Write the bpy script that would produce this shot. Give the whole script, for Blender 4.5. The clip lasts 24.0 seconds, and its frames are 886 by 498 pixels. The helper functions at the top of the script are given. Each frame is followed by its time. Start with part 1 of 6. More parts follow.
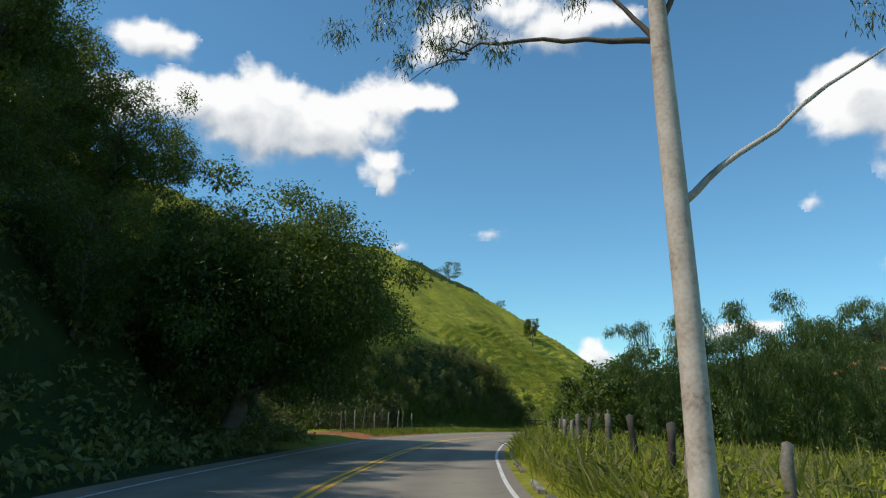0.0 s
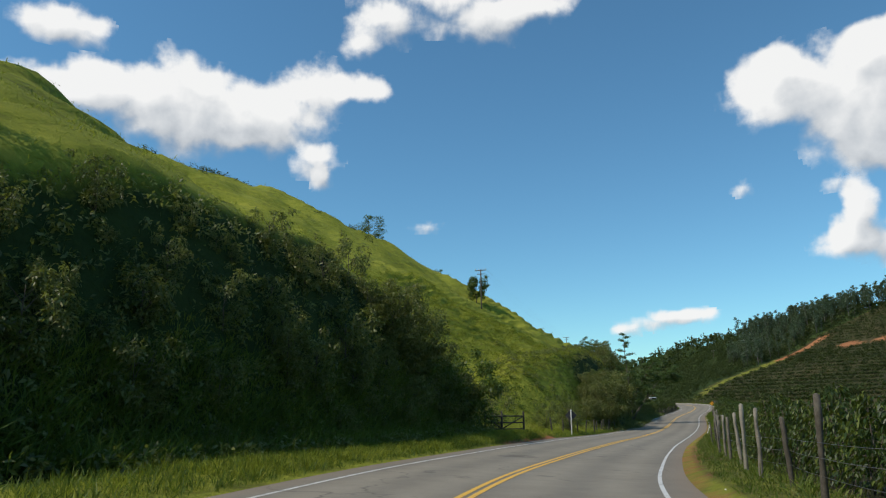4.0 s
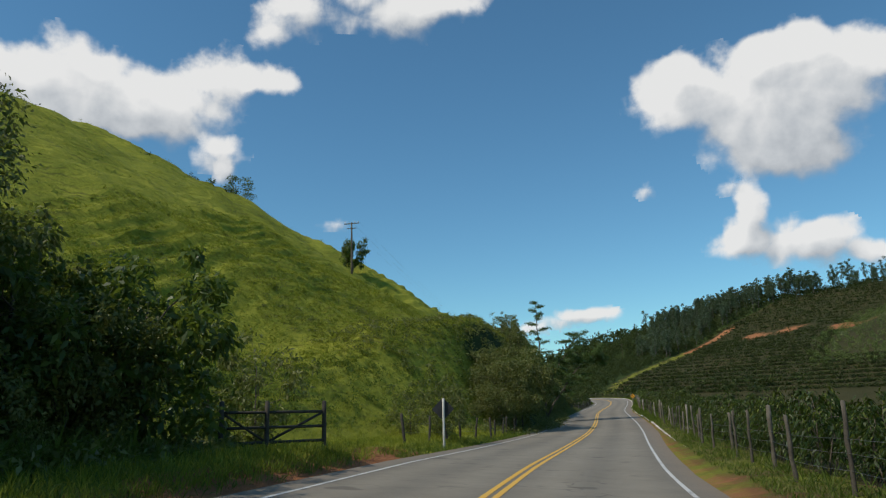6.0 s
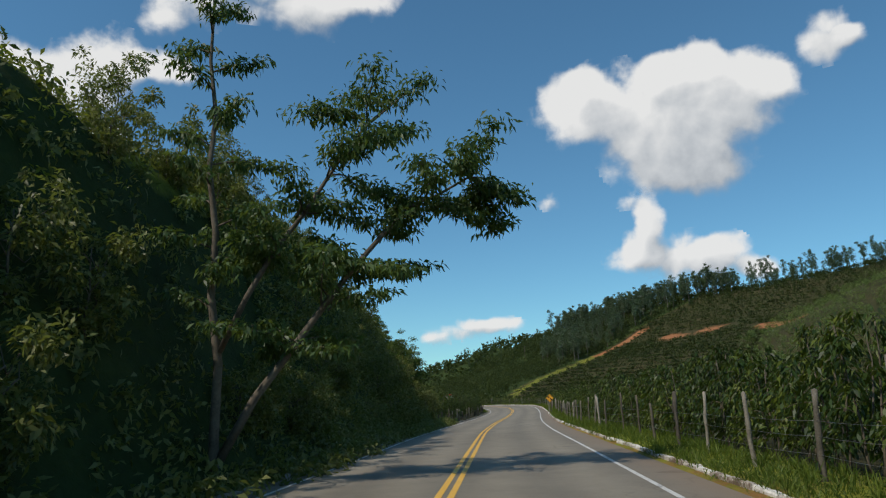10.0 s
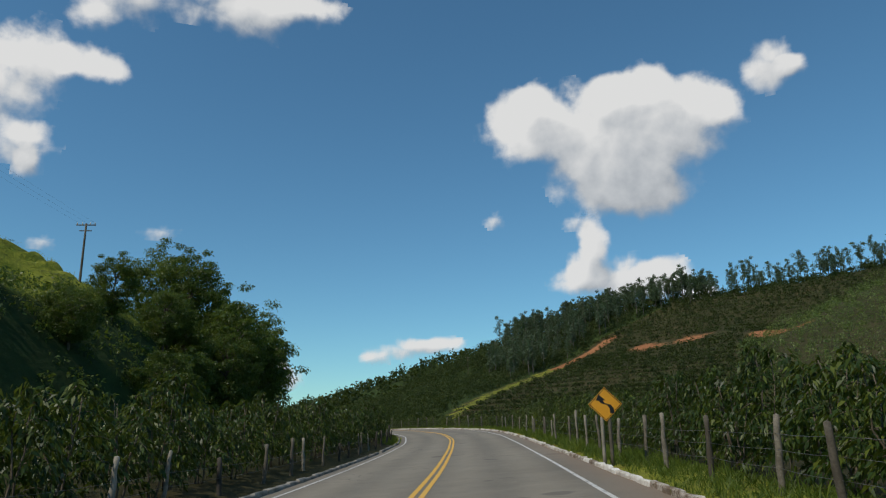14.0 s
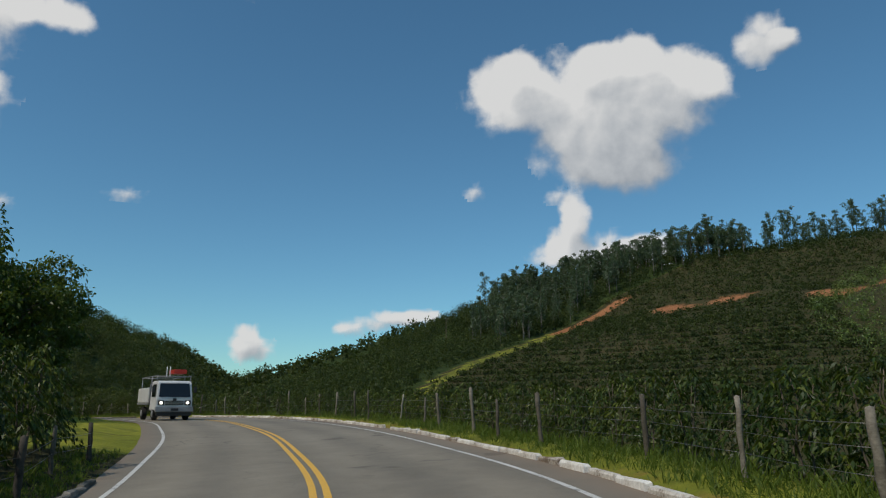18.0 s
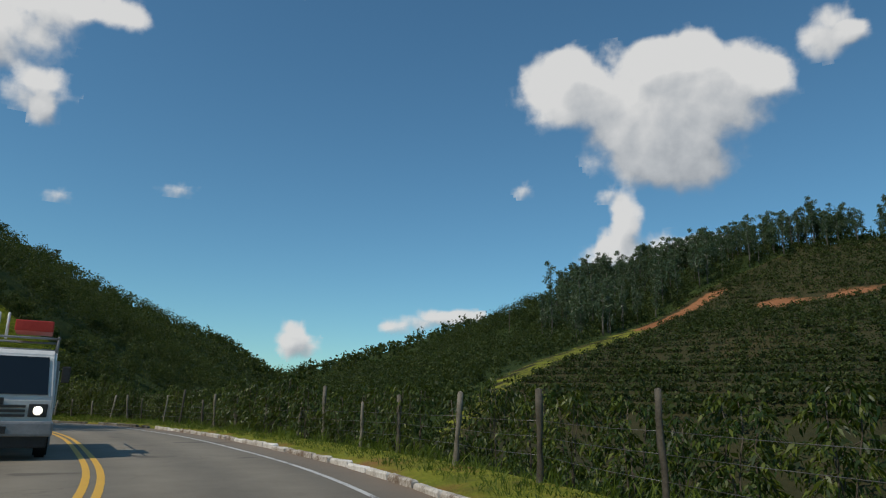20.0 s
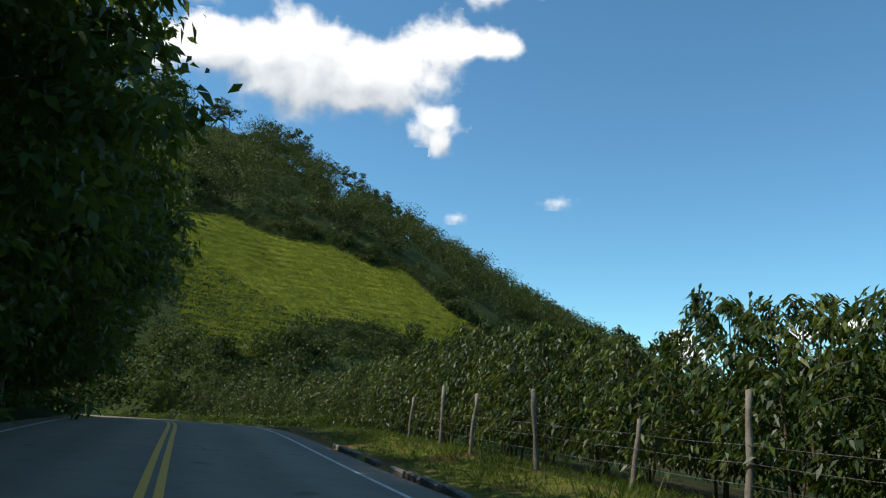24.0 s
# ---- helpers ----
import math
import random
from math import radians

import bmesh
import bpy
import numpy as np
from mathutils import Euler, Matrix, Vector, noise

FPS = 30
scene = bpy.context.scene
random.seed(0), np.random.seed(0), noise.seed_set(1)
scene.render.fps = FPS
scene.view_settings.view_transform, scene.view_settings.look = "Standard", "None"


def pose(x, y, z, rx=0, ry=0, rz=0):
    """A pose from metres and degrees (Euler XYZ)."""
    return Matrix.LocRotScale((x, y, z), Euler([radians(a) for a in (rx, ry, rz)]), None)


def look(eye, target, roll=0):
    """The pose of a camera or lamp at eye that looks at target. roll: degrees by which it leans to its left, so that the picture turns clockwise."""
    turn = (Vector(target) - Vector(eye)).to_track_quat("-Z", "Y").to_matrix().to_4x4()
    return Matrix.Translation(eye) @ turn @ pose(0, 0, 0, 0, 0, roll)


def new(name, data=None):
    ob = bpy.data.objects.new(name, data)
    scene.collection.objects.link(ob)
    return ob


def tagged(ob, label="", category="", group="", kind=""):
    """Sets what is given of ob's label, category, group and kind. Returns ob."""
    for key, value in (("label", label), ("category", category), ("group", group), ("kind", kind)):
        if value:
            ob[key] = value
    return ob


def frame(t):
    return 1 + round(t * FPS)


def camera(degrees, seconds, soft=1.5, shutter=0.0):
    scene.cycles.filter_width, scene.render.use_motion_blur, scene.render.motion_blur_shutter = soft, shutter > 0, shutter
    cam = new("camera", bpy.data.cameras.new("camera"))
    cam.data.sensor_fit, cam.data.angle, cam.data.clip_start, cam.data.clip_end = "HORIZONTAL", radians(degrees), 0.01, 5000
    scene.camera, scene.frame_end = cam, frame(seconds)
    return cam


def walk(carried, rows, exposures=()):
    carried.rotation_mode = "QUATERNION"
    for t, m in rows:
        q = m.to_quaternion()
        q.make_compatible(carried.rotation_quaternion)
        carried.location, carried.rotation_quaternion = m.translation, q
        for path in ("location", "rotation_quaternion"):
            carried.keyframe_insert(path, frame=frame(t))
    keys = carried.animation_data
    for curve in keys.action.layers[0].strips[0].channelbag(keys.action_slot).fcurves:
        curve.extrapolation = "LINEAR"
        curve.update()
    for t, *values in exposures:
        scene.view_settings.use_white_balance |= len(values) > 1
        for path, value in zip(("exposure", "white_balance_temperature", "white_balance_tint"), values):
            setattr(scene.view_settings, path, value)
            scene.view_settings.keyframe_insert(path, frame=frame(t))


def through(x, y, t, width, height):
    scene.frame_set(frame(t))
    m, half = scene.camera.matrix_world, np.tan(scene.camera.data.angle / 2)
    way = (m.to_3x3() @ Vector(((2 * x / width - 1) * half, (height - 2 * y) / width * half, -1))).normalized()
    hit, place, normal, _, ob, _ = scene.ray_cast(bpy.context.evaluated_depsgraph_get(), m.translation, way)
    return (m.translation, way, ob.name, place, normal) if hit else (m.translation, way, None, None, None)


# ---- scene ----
cam = camera(64.8, 24.0, soft=1.2)

# seconds, place, Euler degrees
ROWS = [
    (0.0, 0.00, 0.00, 1.40, 102.83, -1.64, -0.37),
    (0.5, -0.17, 6.23, 1.32, 102.93, -1.38, -0.38),
    (1.0, -0.13, 12.54, 1.25, 102.89, -1.12, -0.61),
    (1.5, 0.16, 18.93, 1.17, 102.75, -0.87, -1.13),
    (2.0, 0.70, 25.39, 1.12, 102.82, -0.57, -1.68),
    (2.5, 1.47, 31.92, 1.06, 102.87, -0.27, -2.24),
    (3.0, 2.50, 38.51, 1.01, 102.83, 0.03, -2.88),
    (3.5, 3.77, 45.15, 0.89, 102.72, 0.34, -3.73),
    (4.0, 5.28, 51.84, 0.78, 102.66, 0.65, -5.02),
    (4.5, 7.08, 58.54, 0.66, 102.61, 0.96, -6.47),
    (5.0, 9.16, 65.25, 0.48, 102.58, 1.20, -8.34),
    (5.5, 11.51, 71.95, 0.30, 102.55, 1.45, -10.21),
    (6.0, 14.12, 78.63, 0.12, 102.56, 1.70, -12.19),
    (6.5, 16.94, 85.30, -0.08, 102.61, 1.75, -13.86),
    (7.0, 19.89, 91.96, -0.28, 102.64, 1.80, -15.34),
    (7.5, 22.93, 98.64, -0.48, 102.73, 1.85, -16.43),
    (8.0, 26.06, 105.35, -0.55, 102.88, 1.85, -17.50),
    (8.5, 29.29, 112.08, -0.61, 103.35, 1.85, -18.37),
    (9.0, 32.60, 118.85, -0.68, 103.41, 1.85, -19.31),
    (9.5, 35.97, 125.66, -0.63, 103.47, 1.82, -20.10),
    (10.0, 39.30, 132.54, -0.58, 103.18, 1.78, -20.07),
    (10.5, 42.56, 139.52, -0.53, 102.88, 1.75, -20.29),
    (11.0, 45.82, 146.55, -0.46, 102.79, 1.65, -21.16),
    (11.5, 49.15, 153.57, -0.38, 103.21, 1.54, -22.37),
    (12.0, 52.54, 160.61, -0.31, 104.58, 1.43, -22.90),
    (12.5, 55.95, 167.66, -0.26, 108.25, 1.37, -23.43),
    (13.0, 59.37, 174.70, -0.22, 108.22, 1.33, -23.90),
    (13.5, 62.80, 181.72, -0.17, 108.22, 1.30, -24.39),
    (14.0, 66.26, 188.68, -0.05, 104.79, 1.26, -24.94),
    (14.5, 69.77, 195.53, 0.06, 104.13, 1.20, -25.44),
    (15.0, 73.35, 202.26, 0.17, 102.59, 1.14, -26.01),
    (15.5, 76.89, 208.88, 0.36, 102.58, 1.02, -26.51),
    (16.0, 80.29, 215.42, 0.55, 102.63, 0.89, -26.63),
    (16.5, 83.52, 221.89, 0.73, 102.62, 0.76, -26.60),
    (17.0, 86.55, 228.33, 0.91, 102.61, 0.55, -26.63),
    (17.5, 89.35, 234.78, 1.09, 102.58, 0.34, -26.67),
    (18.0, 91.94, 241.21, 1.27, 102.73, 0.13, -27.06),
    (18.5, 94.31, 247.69, 1.43, 102.82, -0.19, -27.05),
    (19.0, 96.37, 254.26, 1.58, 102.78, -0.51, -26.28),
    (19.5, 98.03, 260.93, 1.73, 102.69, -0.83, -24.91),
    (20.0, 99.28, 267.71, 1.80, 102.74, -1.39, -23.56),
    (20.5, 100.06, 274.59, 1.87, 102.79, -1.96, -21.21),
    (21.0, 100.23, 281.54, 1.95, 102.74, -2.53, -17.57),
    (21.5, 99.79, 288.53, 1.88, 102.71, -3.00, -13.58),
    (22.0, 98.77, 295.50, 1.82, 102.57, -3.48, -8.91),
    (22.5, 97.16, 302.39, 1.76, 102.45, -3.96, -4.60),
    (23.0, 95.02, 309.18, 1.67, 102.27, -4.07, -0.26),
    (23.5, 92.46, 315.85, 1.58, 102.21, -4.19, 3.30),
    (24.0, 89.53, 322.41, 1.50, 102.10, -4.31, 6.60),
]
walk(cam, [(r[0], pose(*r[1:])) for r in ROWS],
     ((0, -0.2), (1.5, 0.0), (4, -0.32), (5.5, -0.4), (7, -0.72), (9, -0.62), (12, -0.4), (14, -0.65), (17, -0.75), (20, -0.75), (21, -0.6), (22, -0.65), (23, -0.65), (24, -0.05)))

# ---- sky, sun ----
SUN_AZ, SUN_EL = 107.0, 50.0            # degrees to the left of +y, above the horizon
sun_dir = Vector((-math.sin(radians(SUN_AZ)) * math.cos(radians(SUN_EL)),
                  math.cos(radians(SUN_AZ)) * math.cos(radians(SUN_EL)), math.sin(radians(SUN_EL))))
world = bpy.data.worlds.new("sky")
scene.world = world
world.use_nodes = True
wn, wl = world.node_tree.nodes, world.node_tree.links
sky = wn.new("ShaderNodeTexSky")
sky.sky_type, sky.sun_disc = "NISHITA", False
sky.sun_elevation, sky.sun_rotation = radians(SUN_EL), radians(-SUN_AZ)
sky.air_density, sky.dust_density, sky.ozone_density = 1.0, 0.1, 1.6
clear = wn.new("ShaderNodeMix")          # a clear deep-blue highland sky
clear.data_type, clear.blend_type = "RGBA", "MULTIPLY"
clear.inputs[0].default_value, clear.inputs[7].default_value = 1.0, (0.615, 1.0, 1.08, 1.0)
wl.new(sky.outputs[0], clear.inputs[6])
wl.new(clear.outputs[2], wn["Background"].inputs[0])
wn["Background"].inputs[1].default_value = 0.15
sun = new("sun", bpy.data.lights.new("sun", "SUN"))
sun.data.energy, sun.data.angle, sun.data.color = 4.3, radians(0.55), (1.0, 0.93, 0.82)
sun.matrix_world = look(sun_dir * 100, (0, 0, 0))

# ---- materials ----
def nodes_of(name):
    m = bpy.data.materials.new(name)
    m.use_nodes = True
    return m, m.node_tree.nodes, m.node_tree.links


def noise_tex(n, l, vec, scale, detail=4.0, rough=0.6):
    t = n.new("ShaderNodeTexNoise")
    t.inputs["Scale"].default_value, t.inputs["Detail"].default_value, t.inputs["Roughness"].default_value = scale, detail, rough
    l.new(vec, t.inputs["Vector"])
    return t.outputs["Fac"]


def ramp(n, l, fac, stops):
    r = n.new("ShaderNodeValToRGB")
    el = r.color_ramp.elements
    for i, (p, c) in enumerate(stops):
        e = el[i] if i < 2 else el.new(p)
        e.position, e.color = p, (*c, 1.0)
    l.new(fac, r.inputs[0])
    return r.outputs[0]


def mixc(n, l, fac, a, b, mode="MIX"):
    m = n.new("ShaderNodeMix")
    m.data_type, m.blend_type = "RGBA", mode
    for sock, v in ((m.inputs[0], fac), (m.inputs[6], a), (m.inputs[7], b)):
        if isinstance(v, (int, float)):
            sock.default_value = v
        elif isinstance(v, tuple):
            sock.default_value = (*v, 1.0)
        else:
            l.new(v, sock)
    return m.outputs[2]


def maths(n, l, op, a, b=0.0, clamp=False):
    m = n.new("ShaderNodeMath")
    m.operation, m.use_clamp = op, clamp
    for sock, v in ((m.inputs[0], a), (m.inputs[1], b)):
        if isinstance(v, (int, float)):
            sock.default_value = v
        else:
            l.new(v, sock)
    return m.outputs[0]


def rough_mat(name, stops, scale=3.0, fine=40.0, bump=0.3, rough=0.85, spec=0.3, metal=0.0, dist=0.02, rand=0.0):
    """A surface with colour varied at two scales, and fine relief."""
    m, n, l = nodes_of(name)
    b = n["Principled BSDF"]
    co = n.new("ShaderNodeTexCoord").outputs["Object"]
    big, small = noise_tex(n, l, co, scale), noise_tex(n, l, co, fine)
    f = maths(n, l, "ADD", maths(n, l, "MULTIPLY", big, 0.65), maths(n, l, "MULTIPLY", small, 0.35))
    if rand:
        f = maths(n, l, "ADD", f, maths(n, l, "MULTIPLY", maths(n, l, "SUBTRACT", n.new("ShaderNodeObjectInfo").outputs["Random"], 0.5), rand))
    l.new(ramp(n, l, f, stops), b.inputs["Base Color"])
    b.inputs["Roughness"].default_value, b.inputs["Metallic"].default_value = rough, metal
    b.inputs["Specular IOR Level"].default_value = spec
    if bump:
        bp = n.new("ShaderNodeBump")
        bp.inputs["Strength"].default_value, bp.inputs["Distance"].default_value = bump, dist
        l.new(f, bp.inputs["Height"])
        l.new(bp.outputs[0], b.inputs["Normal"])
    return m


def leaf_mat(name, dark, mid, light, gloss=0.45, through=0.3, spec=0.4):
    """Leaves: each one its own tint, a little light passing through."""
    m, n, l = nodes_of(name)
    b = n["Principled BSDF"]
    isl = n.new("ShaderNodeNewGeometry").outputs["Random Per Island"]
    co = n.new("ShaderNodeNewGeometry").outputs["Position"]
    big = noise_tex(n, l, co, 0.35, 2.0)
    f = maths(n, l, "ADD", maths(n, l, "MULTIPLY", isl, 0.6), maths(n, l, "MULTIPLY", maths(n, l, "SUBTRACT", big, 0.3), 0.9), True)
    c = ramp(n, l, f, [(0.0, dark), (1.0, light), (0.5, mid)])
    l.new(c, b.inputs["Base Color"])
    b.inputs["Roughness"].default_value = gloss
    b.inputs["Specular IOR Level"].default_value = spec
    t = n.new("ShaderNodeBsdfTranslucent")
    l.new(mixc(n, l, 0.5, c, (0.25, 0.32, 0.03)), t.inputs[0])
    x = n.new("ShaderNodeMixShader")
    x.inputs[0].default_value = through
    l.new(b.outputs[0], x.inputs[1])
    l.new(t.outputs[0], x.inputs[2])
    l.new(x.outputs[0], n["Material Output"].inputs[0])
    return m


def ground_mat():
    """Pasture, bare red earth, dry verge and wood floor, laid by the masks of the land."""
    m, n, l = nodes_of("land")
    b = n["Principled BSDF"]
    co = n.new("ShaderNodeNewGeometry").outputs["Position"]
    big, mid, fine = noise_tex(n, l, co, 0.045, 5), noise_tex(n, l, co, 0.55, 6, 0.7), noise_tex(n, l, co, 5.0, 6, 0.75)
    f = maths(n, l, "ADD", maths(n, l, "MULTIPLY", big, 0.35), maths(n, l, "ADD", maths(n, l, "MULTIPLY", mid, 0.4), maths(n, l, "MULTIPLY", fine, 0.25)))
    grass = ramp(n, l, f, [(0.30, (0.085, 0.095, 0.015)), (0.72, (0.50, 0.45, 0.090)), (0.48, (0.225, 0.24, 0.026)), (0.60, (0.34, 0.33, 0.042))])
    # trodden ledges along the contours: broken dark olive bands on the risers
    sep = n.new("ShaderNodeSeparateXYZ")
    l.new(co, sep.inputs[0])
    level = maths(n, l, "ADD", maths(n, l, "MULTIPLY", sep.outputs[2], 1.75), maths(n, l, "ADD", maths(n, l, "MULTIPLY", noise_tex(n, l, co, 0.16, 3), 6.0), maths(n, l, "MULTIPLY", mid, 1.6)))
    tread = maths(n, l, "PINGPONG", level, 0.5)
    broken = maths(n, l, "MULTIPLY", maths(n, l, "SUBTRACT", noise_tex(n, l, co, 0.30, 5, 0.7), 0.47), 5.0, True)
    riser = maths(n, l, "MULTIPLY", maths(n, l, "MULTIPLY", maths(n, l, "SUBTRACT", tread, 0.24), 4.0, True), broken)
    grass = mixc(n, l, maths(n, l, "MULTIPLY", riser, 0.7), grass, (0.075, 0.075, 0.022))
    soil = ramp(n, l, f, [(0.3, (0.17, 0.062, 0.026)), (0.7, (0.44, 0.20, 0.095)), (0.5, (0.30, 0.125, 0.052))])
    wood = ramp(n, l, f, [(0.3, (0.016, 0.028, 0.008)), (0.7, (0.07, 0.09, 0.022)), (0.5, (0.035, 0.055, 0.014))])
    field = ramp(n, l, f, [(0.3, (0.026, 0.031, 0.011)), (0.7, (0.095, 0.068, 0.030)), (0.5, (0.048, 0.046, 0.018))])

    def mask(name):
        a = n.new("ShaderNodeAttribute")
        a.attribute_name = name
        e = maths(n, l, "ADD", a.outputs["Fac"], maths(n, l, "MULTIPLY", maths(n, l, "SUBTRACT", mid, 0.5), 0.9))
        return maths(n, l, "MULTIPLY", maths(n, l, "SUBTRACT", e, 0.38), 4.0, True)
    c = mixc(n, l, mask("wood"), grass, wood)
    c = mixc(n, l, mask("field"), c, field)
    c = mixc(n, l, mask("soil"), c, soil)
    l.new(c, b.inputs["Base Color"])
    b.inputs["Roughness"].default_value, b.inputs["Specular IOR Level"].default_value = 0.95, 0.15
    bp = n.new("ShaderNodeBump")
    bp.inputs["Strength"].default_value, bp.inputs["Distance"].default_value = 0.9, 0.25
    l.new(maths(n, l, "ADD", maths(n, l, "ADD", mid, maths(n, l, "MULTIPLY", tread, -0.25)), maths(n, l, "MULTIPLY", fine, 0.5)), bp.inputs["Height"])
    l.new(bp.outputs[0], b.inputs["Normal"])
    return m


def asphalt_mat():
    m, n, l = nodes_of("asphalt")
    b = n["Principled BSDF"]
    co = n.new("ShaderNodeNewGeometry").outputs["Position"]
    a = n.new("ShaderNodeAttribute")
    a.attribute_name = "across"
    big, mid, fine = noise_tex(n, l, co, 0.12, 4), noise_tex(n, l, co, 1.3, 5, 0.7), noise_tex(n, l, co, 70.0, 3, 0.7)
    f = maths(n, l, "ADD", maths(n, l, "MULTIPLY", big, 0.4), maths(n, l, "ADD", maths(n, l, "MULTIPLY", mid, 0.35), maths(n, l, "MULTIPLY", fine, 0.25)))
    c = ramp(n, l, f, [(0.3, (0.165, 0.143, 0.108)), (0.7, (0.305, 0.266, 0.203)), (0.5, (0.238, 0.207, 0.157))])
    # polished wheel tracks
    wear = ramp(n, l, maths(n, l, "PINGPONG", maths(n, l, "ABSOLUTE", a.outputs["Fac"]), 0.9), [(0.15, (0.78, 0.78, 0.78)), (0.75, (1.06, 1.05, 1.03))])
    c = mixc(n, l, 0.7, c, wear, "MULTIPLY")
    # sealed cracks and dark patches
    v = n.new("ShaderNodeTexVoronoi")
    v.feature = "DISTANCE_TO_EDGE"
    v.inputs["Scale"].default_value = 0.22
    wob = n.new("ShaderNodeVectorMath")
    wob.operation = "ADD"
    nz = n.new("ShaderNodeTexNoise")
    nz.inputs["Scale"].default_value = 0.9
    l.new(co, nz.inputs["Vector"])
    sc = n.new("ShaderNodeVectorMath")
    sc.operation = "SCALE"
    sc.inputs["Scale"].default_value = 2.2
    l.new(nz.outputs["Color"], sc.inputs[0])
    l.new(co, wob.inputs[0])
    l.new(sc.outputs[0], wob.inputs[1])
    l.new(wob.outputs[0], v.inputs["Vector"])
    crack = ramp(n, l, v.outputs["Distance"], [(0.0, (0.45, 0.45, 0.45)), (0.012, (1, 1, 1))])
    c = mixc(n, l, maths(n, l, "MULTIPLY", maths(n, l, "SUBTRACT", big, 0.45), 5.0, True), c, mixc(n, l, 1.0, c, crack, "MULTIPLY"))
    patch = ramp(n, l, noise_tex(n, l, co, 0.5, 2), [(0.66, (1, 1, 1)), (0.70, (0.62, 0.62, 0.63))])
    c = mixc(n, l, 1.0, c, patch, "MULTIPLY")
    # red dust blown in from the verge
    edge = maths(n, l, "MULTIPLY", maths(n, l, "SUBTRACT", maths(n, l, "ADD", maths(n, l, "ABSOLUTE", a.outputs["Fac"]), maths(n, l, "MULTIPLY", mid, 0.9)), 4.0), 1.1, True)
    c = mixc(n, l, maths(n, l, "MULTIPLY", edge, 0.6), c, (0.20, 0.135, 0.088))
    l.new(c, b.inputs["Base Color"])
    b.inputs["Roughness"].default_value, b.inputs["Specular IOR Level"].default_value = 0.8, 0.3
    bp = n.new("ShaderNodeBump")
    bp.inputs["Strength"].default_value, bp.inputs["Distance"].default_value = 0.35, 0.01
    l.new(fine, bp.inputs["Height"])
    l.new(bp.outputs[0], b.inputs["Normal"])
    return m


def paint_mat(name, col, wear):
    """Road paint, worn through to the asphalt in places."""
    m, n, l = nodes_of(name)
    b = n["Principled BSDF"]
    co = n.new("ShaderNodeNewGeometry").outputs["Position"]
    f = maths(n, l, "ADD", maths(n, l, "MULTIPLY", noise_tex(n, l, co, 2.2, 5, 0.7), 0.6), maths(n, l, "MULTIPLY", noise_tex(n, l, co, 35.0, 3), 0.4))
    l.new(ramp(n, l, f, [(wear - 0.06, (0.15, 0.137, 0.12)), (wear + 0.03, col), (0.9, tuple(min(1, c * 1.15) for c in col))]), b.inputs["Base Color"])
    b.inputs["Roughness"].default_value = 0.6
    return m


LAND, ASPHALT = ground_mat(), asphalt_mat()
YELLOW, WHITE = paint_mat("yellow_paint", (0.72, 0.40, 0.04), 0.36), paint_mat("white_paint", (0.60, 0.58, 0.53), 0.44)
KERB = rough_mat("limewashed_kerb", [(0.36, (0.17, 0.12, 0.08)), (0.66, (0.80, 0.77, 0.70)), (0.47, (0.50, 0.45, 0.38))], 1.5, 25, 0.4, rand=0.25)
POST = rough_mat("weathered_post", [(0.3, (0.07, 0.06, 0.045)), (0.7, (0.29, 0.26, 0.205)), (0.5, (0.145, 0.127, 0.096))], 2.5, 30, 0.6, rand=0.35)
KERB_DARK = rough_mat("mossy_kerb", [(0.34, (0.06, 0.055, 0.04)), (0.7, (0.34, 0.31, 0.26)), (0.5, (0.16, 0.145, 0.115))], 1.5, 25, 0.4, rand=0.25)
DARKWOOD = rough_mat("dark_post", [(0.3, (0.02, 0.018, 0.015)), (0.7, (0.10, 0.085, 0.065))], 3, 30, 0.6)
WIRE = rough_mat("galvanised_wire", [(0.3, (0.12, 0.11, 0.10)), (0.7, (0.3, 0.29, 0.28))], 4, 60, 0.0, 0.5, 0.5, 0.7)
BARK = rough_mat("bark", [(0.3, (0.045, 0.035, 0.025)), (0.7, (0.20, 0.165, 0.12))], 2.0, 18, 0.8)
EUCBARK = rough_mat("plantation_bark", [(0.3, (0.06, 0.052, 0.042)), (0.7, (0.24, 0.21, 0.175))], 1.5, 12, 0.3, 0.8)
PALEBARK = rough_mat("eucalyptus_bark", [(0.30, (0.16, 0.115, 0.085)), (0.72, (0.62, 0.57, 0.50)), (0.44, (0.40, 0.34, 0.28)), (0.56, (0.52, 0.47, 0.405))], 1.1, 12, 0.25, 0.75)
COFFEE = leaf_mat("coffee_leaf", (0.011, 0.024, 0.006), (0.029, 0.058, 0.010), (0.17, 0.195, 0.024), 0.45, 0.22, 0.3)
SPURLEAF = leaf_mat("mature_coffee_leaf", (0.03, 0.055, 0.014), (0.11, 0.165, 0.036), (0.33, 0.39, 0.10), 0.42, 0.35, 0.45)
SCRUB = leaf_mat("scrub_leaf", (0.055, 0.066, 0.018), (0.14, 0.155, 0.04), (0.28, 0.27, 0.085), 0.5, 0.35)
BROAD = leaf_mat("broad_leaf", (0.022, 0.045, 0.009), (0.055, 0.098, 0.016), (0.15, 0.19, 0.028), 0.45, 0.4)
FEATHER = leaf_mat("feathery_leaf", (0.03, 0.06, 0.016), (0.06, 0.11, 0.028), (0.11, 0.17, 0.045), 0.5, 0.35)
EUCLEAF = leaf_mat("eucalyptus_leaf", (0.035, 0.06, 0.03), (0.065, 0.10, 0.05), (0.11, 0.15, 0.08), 0.4, 0.25)
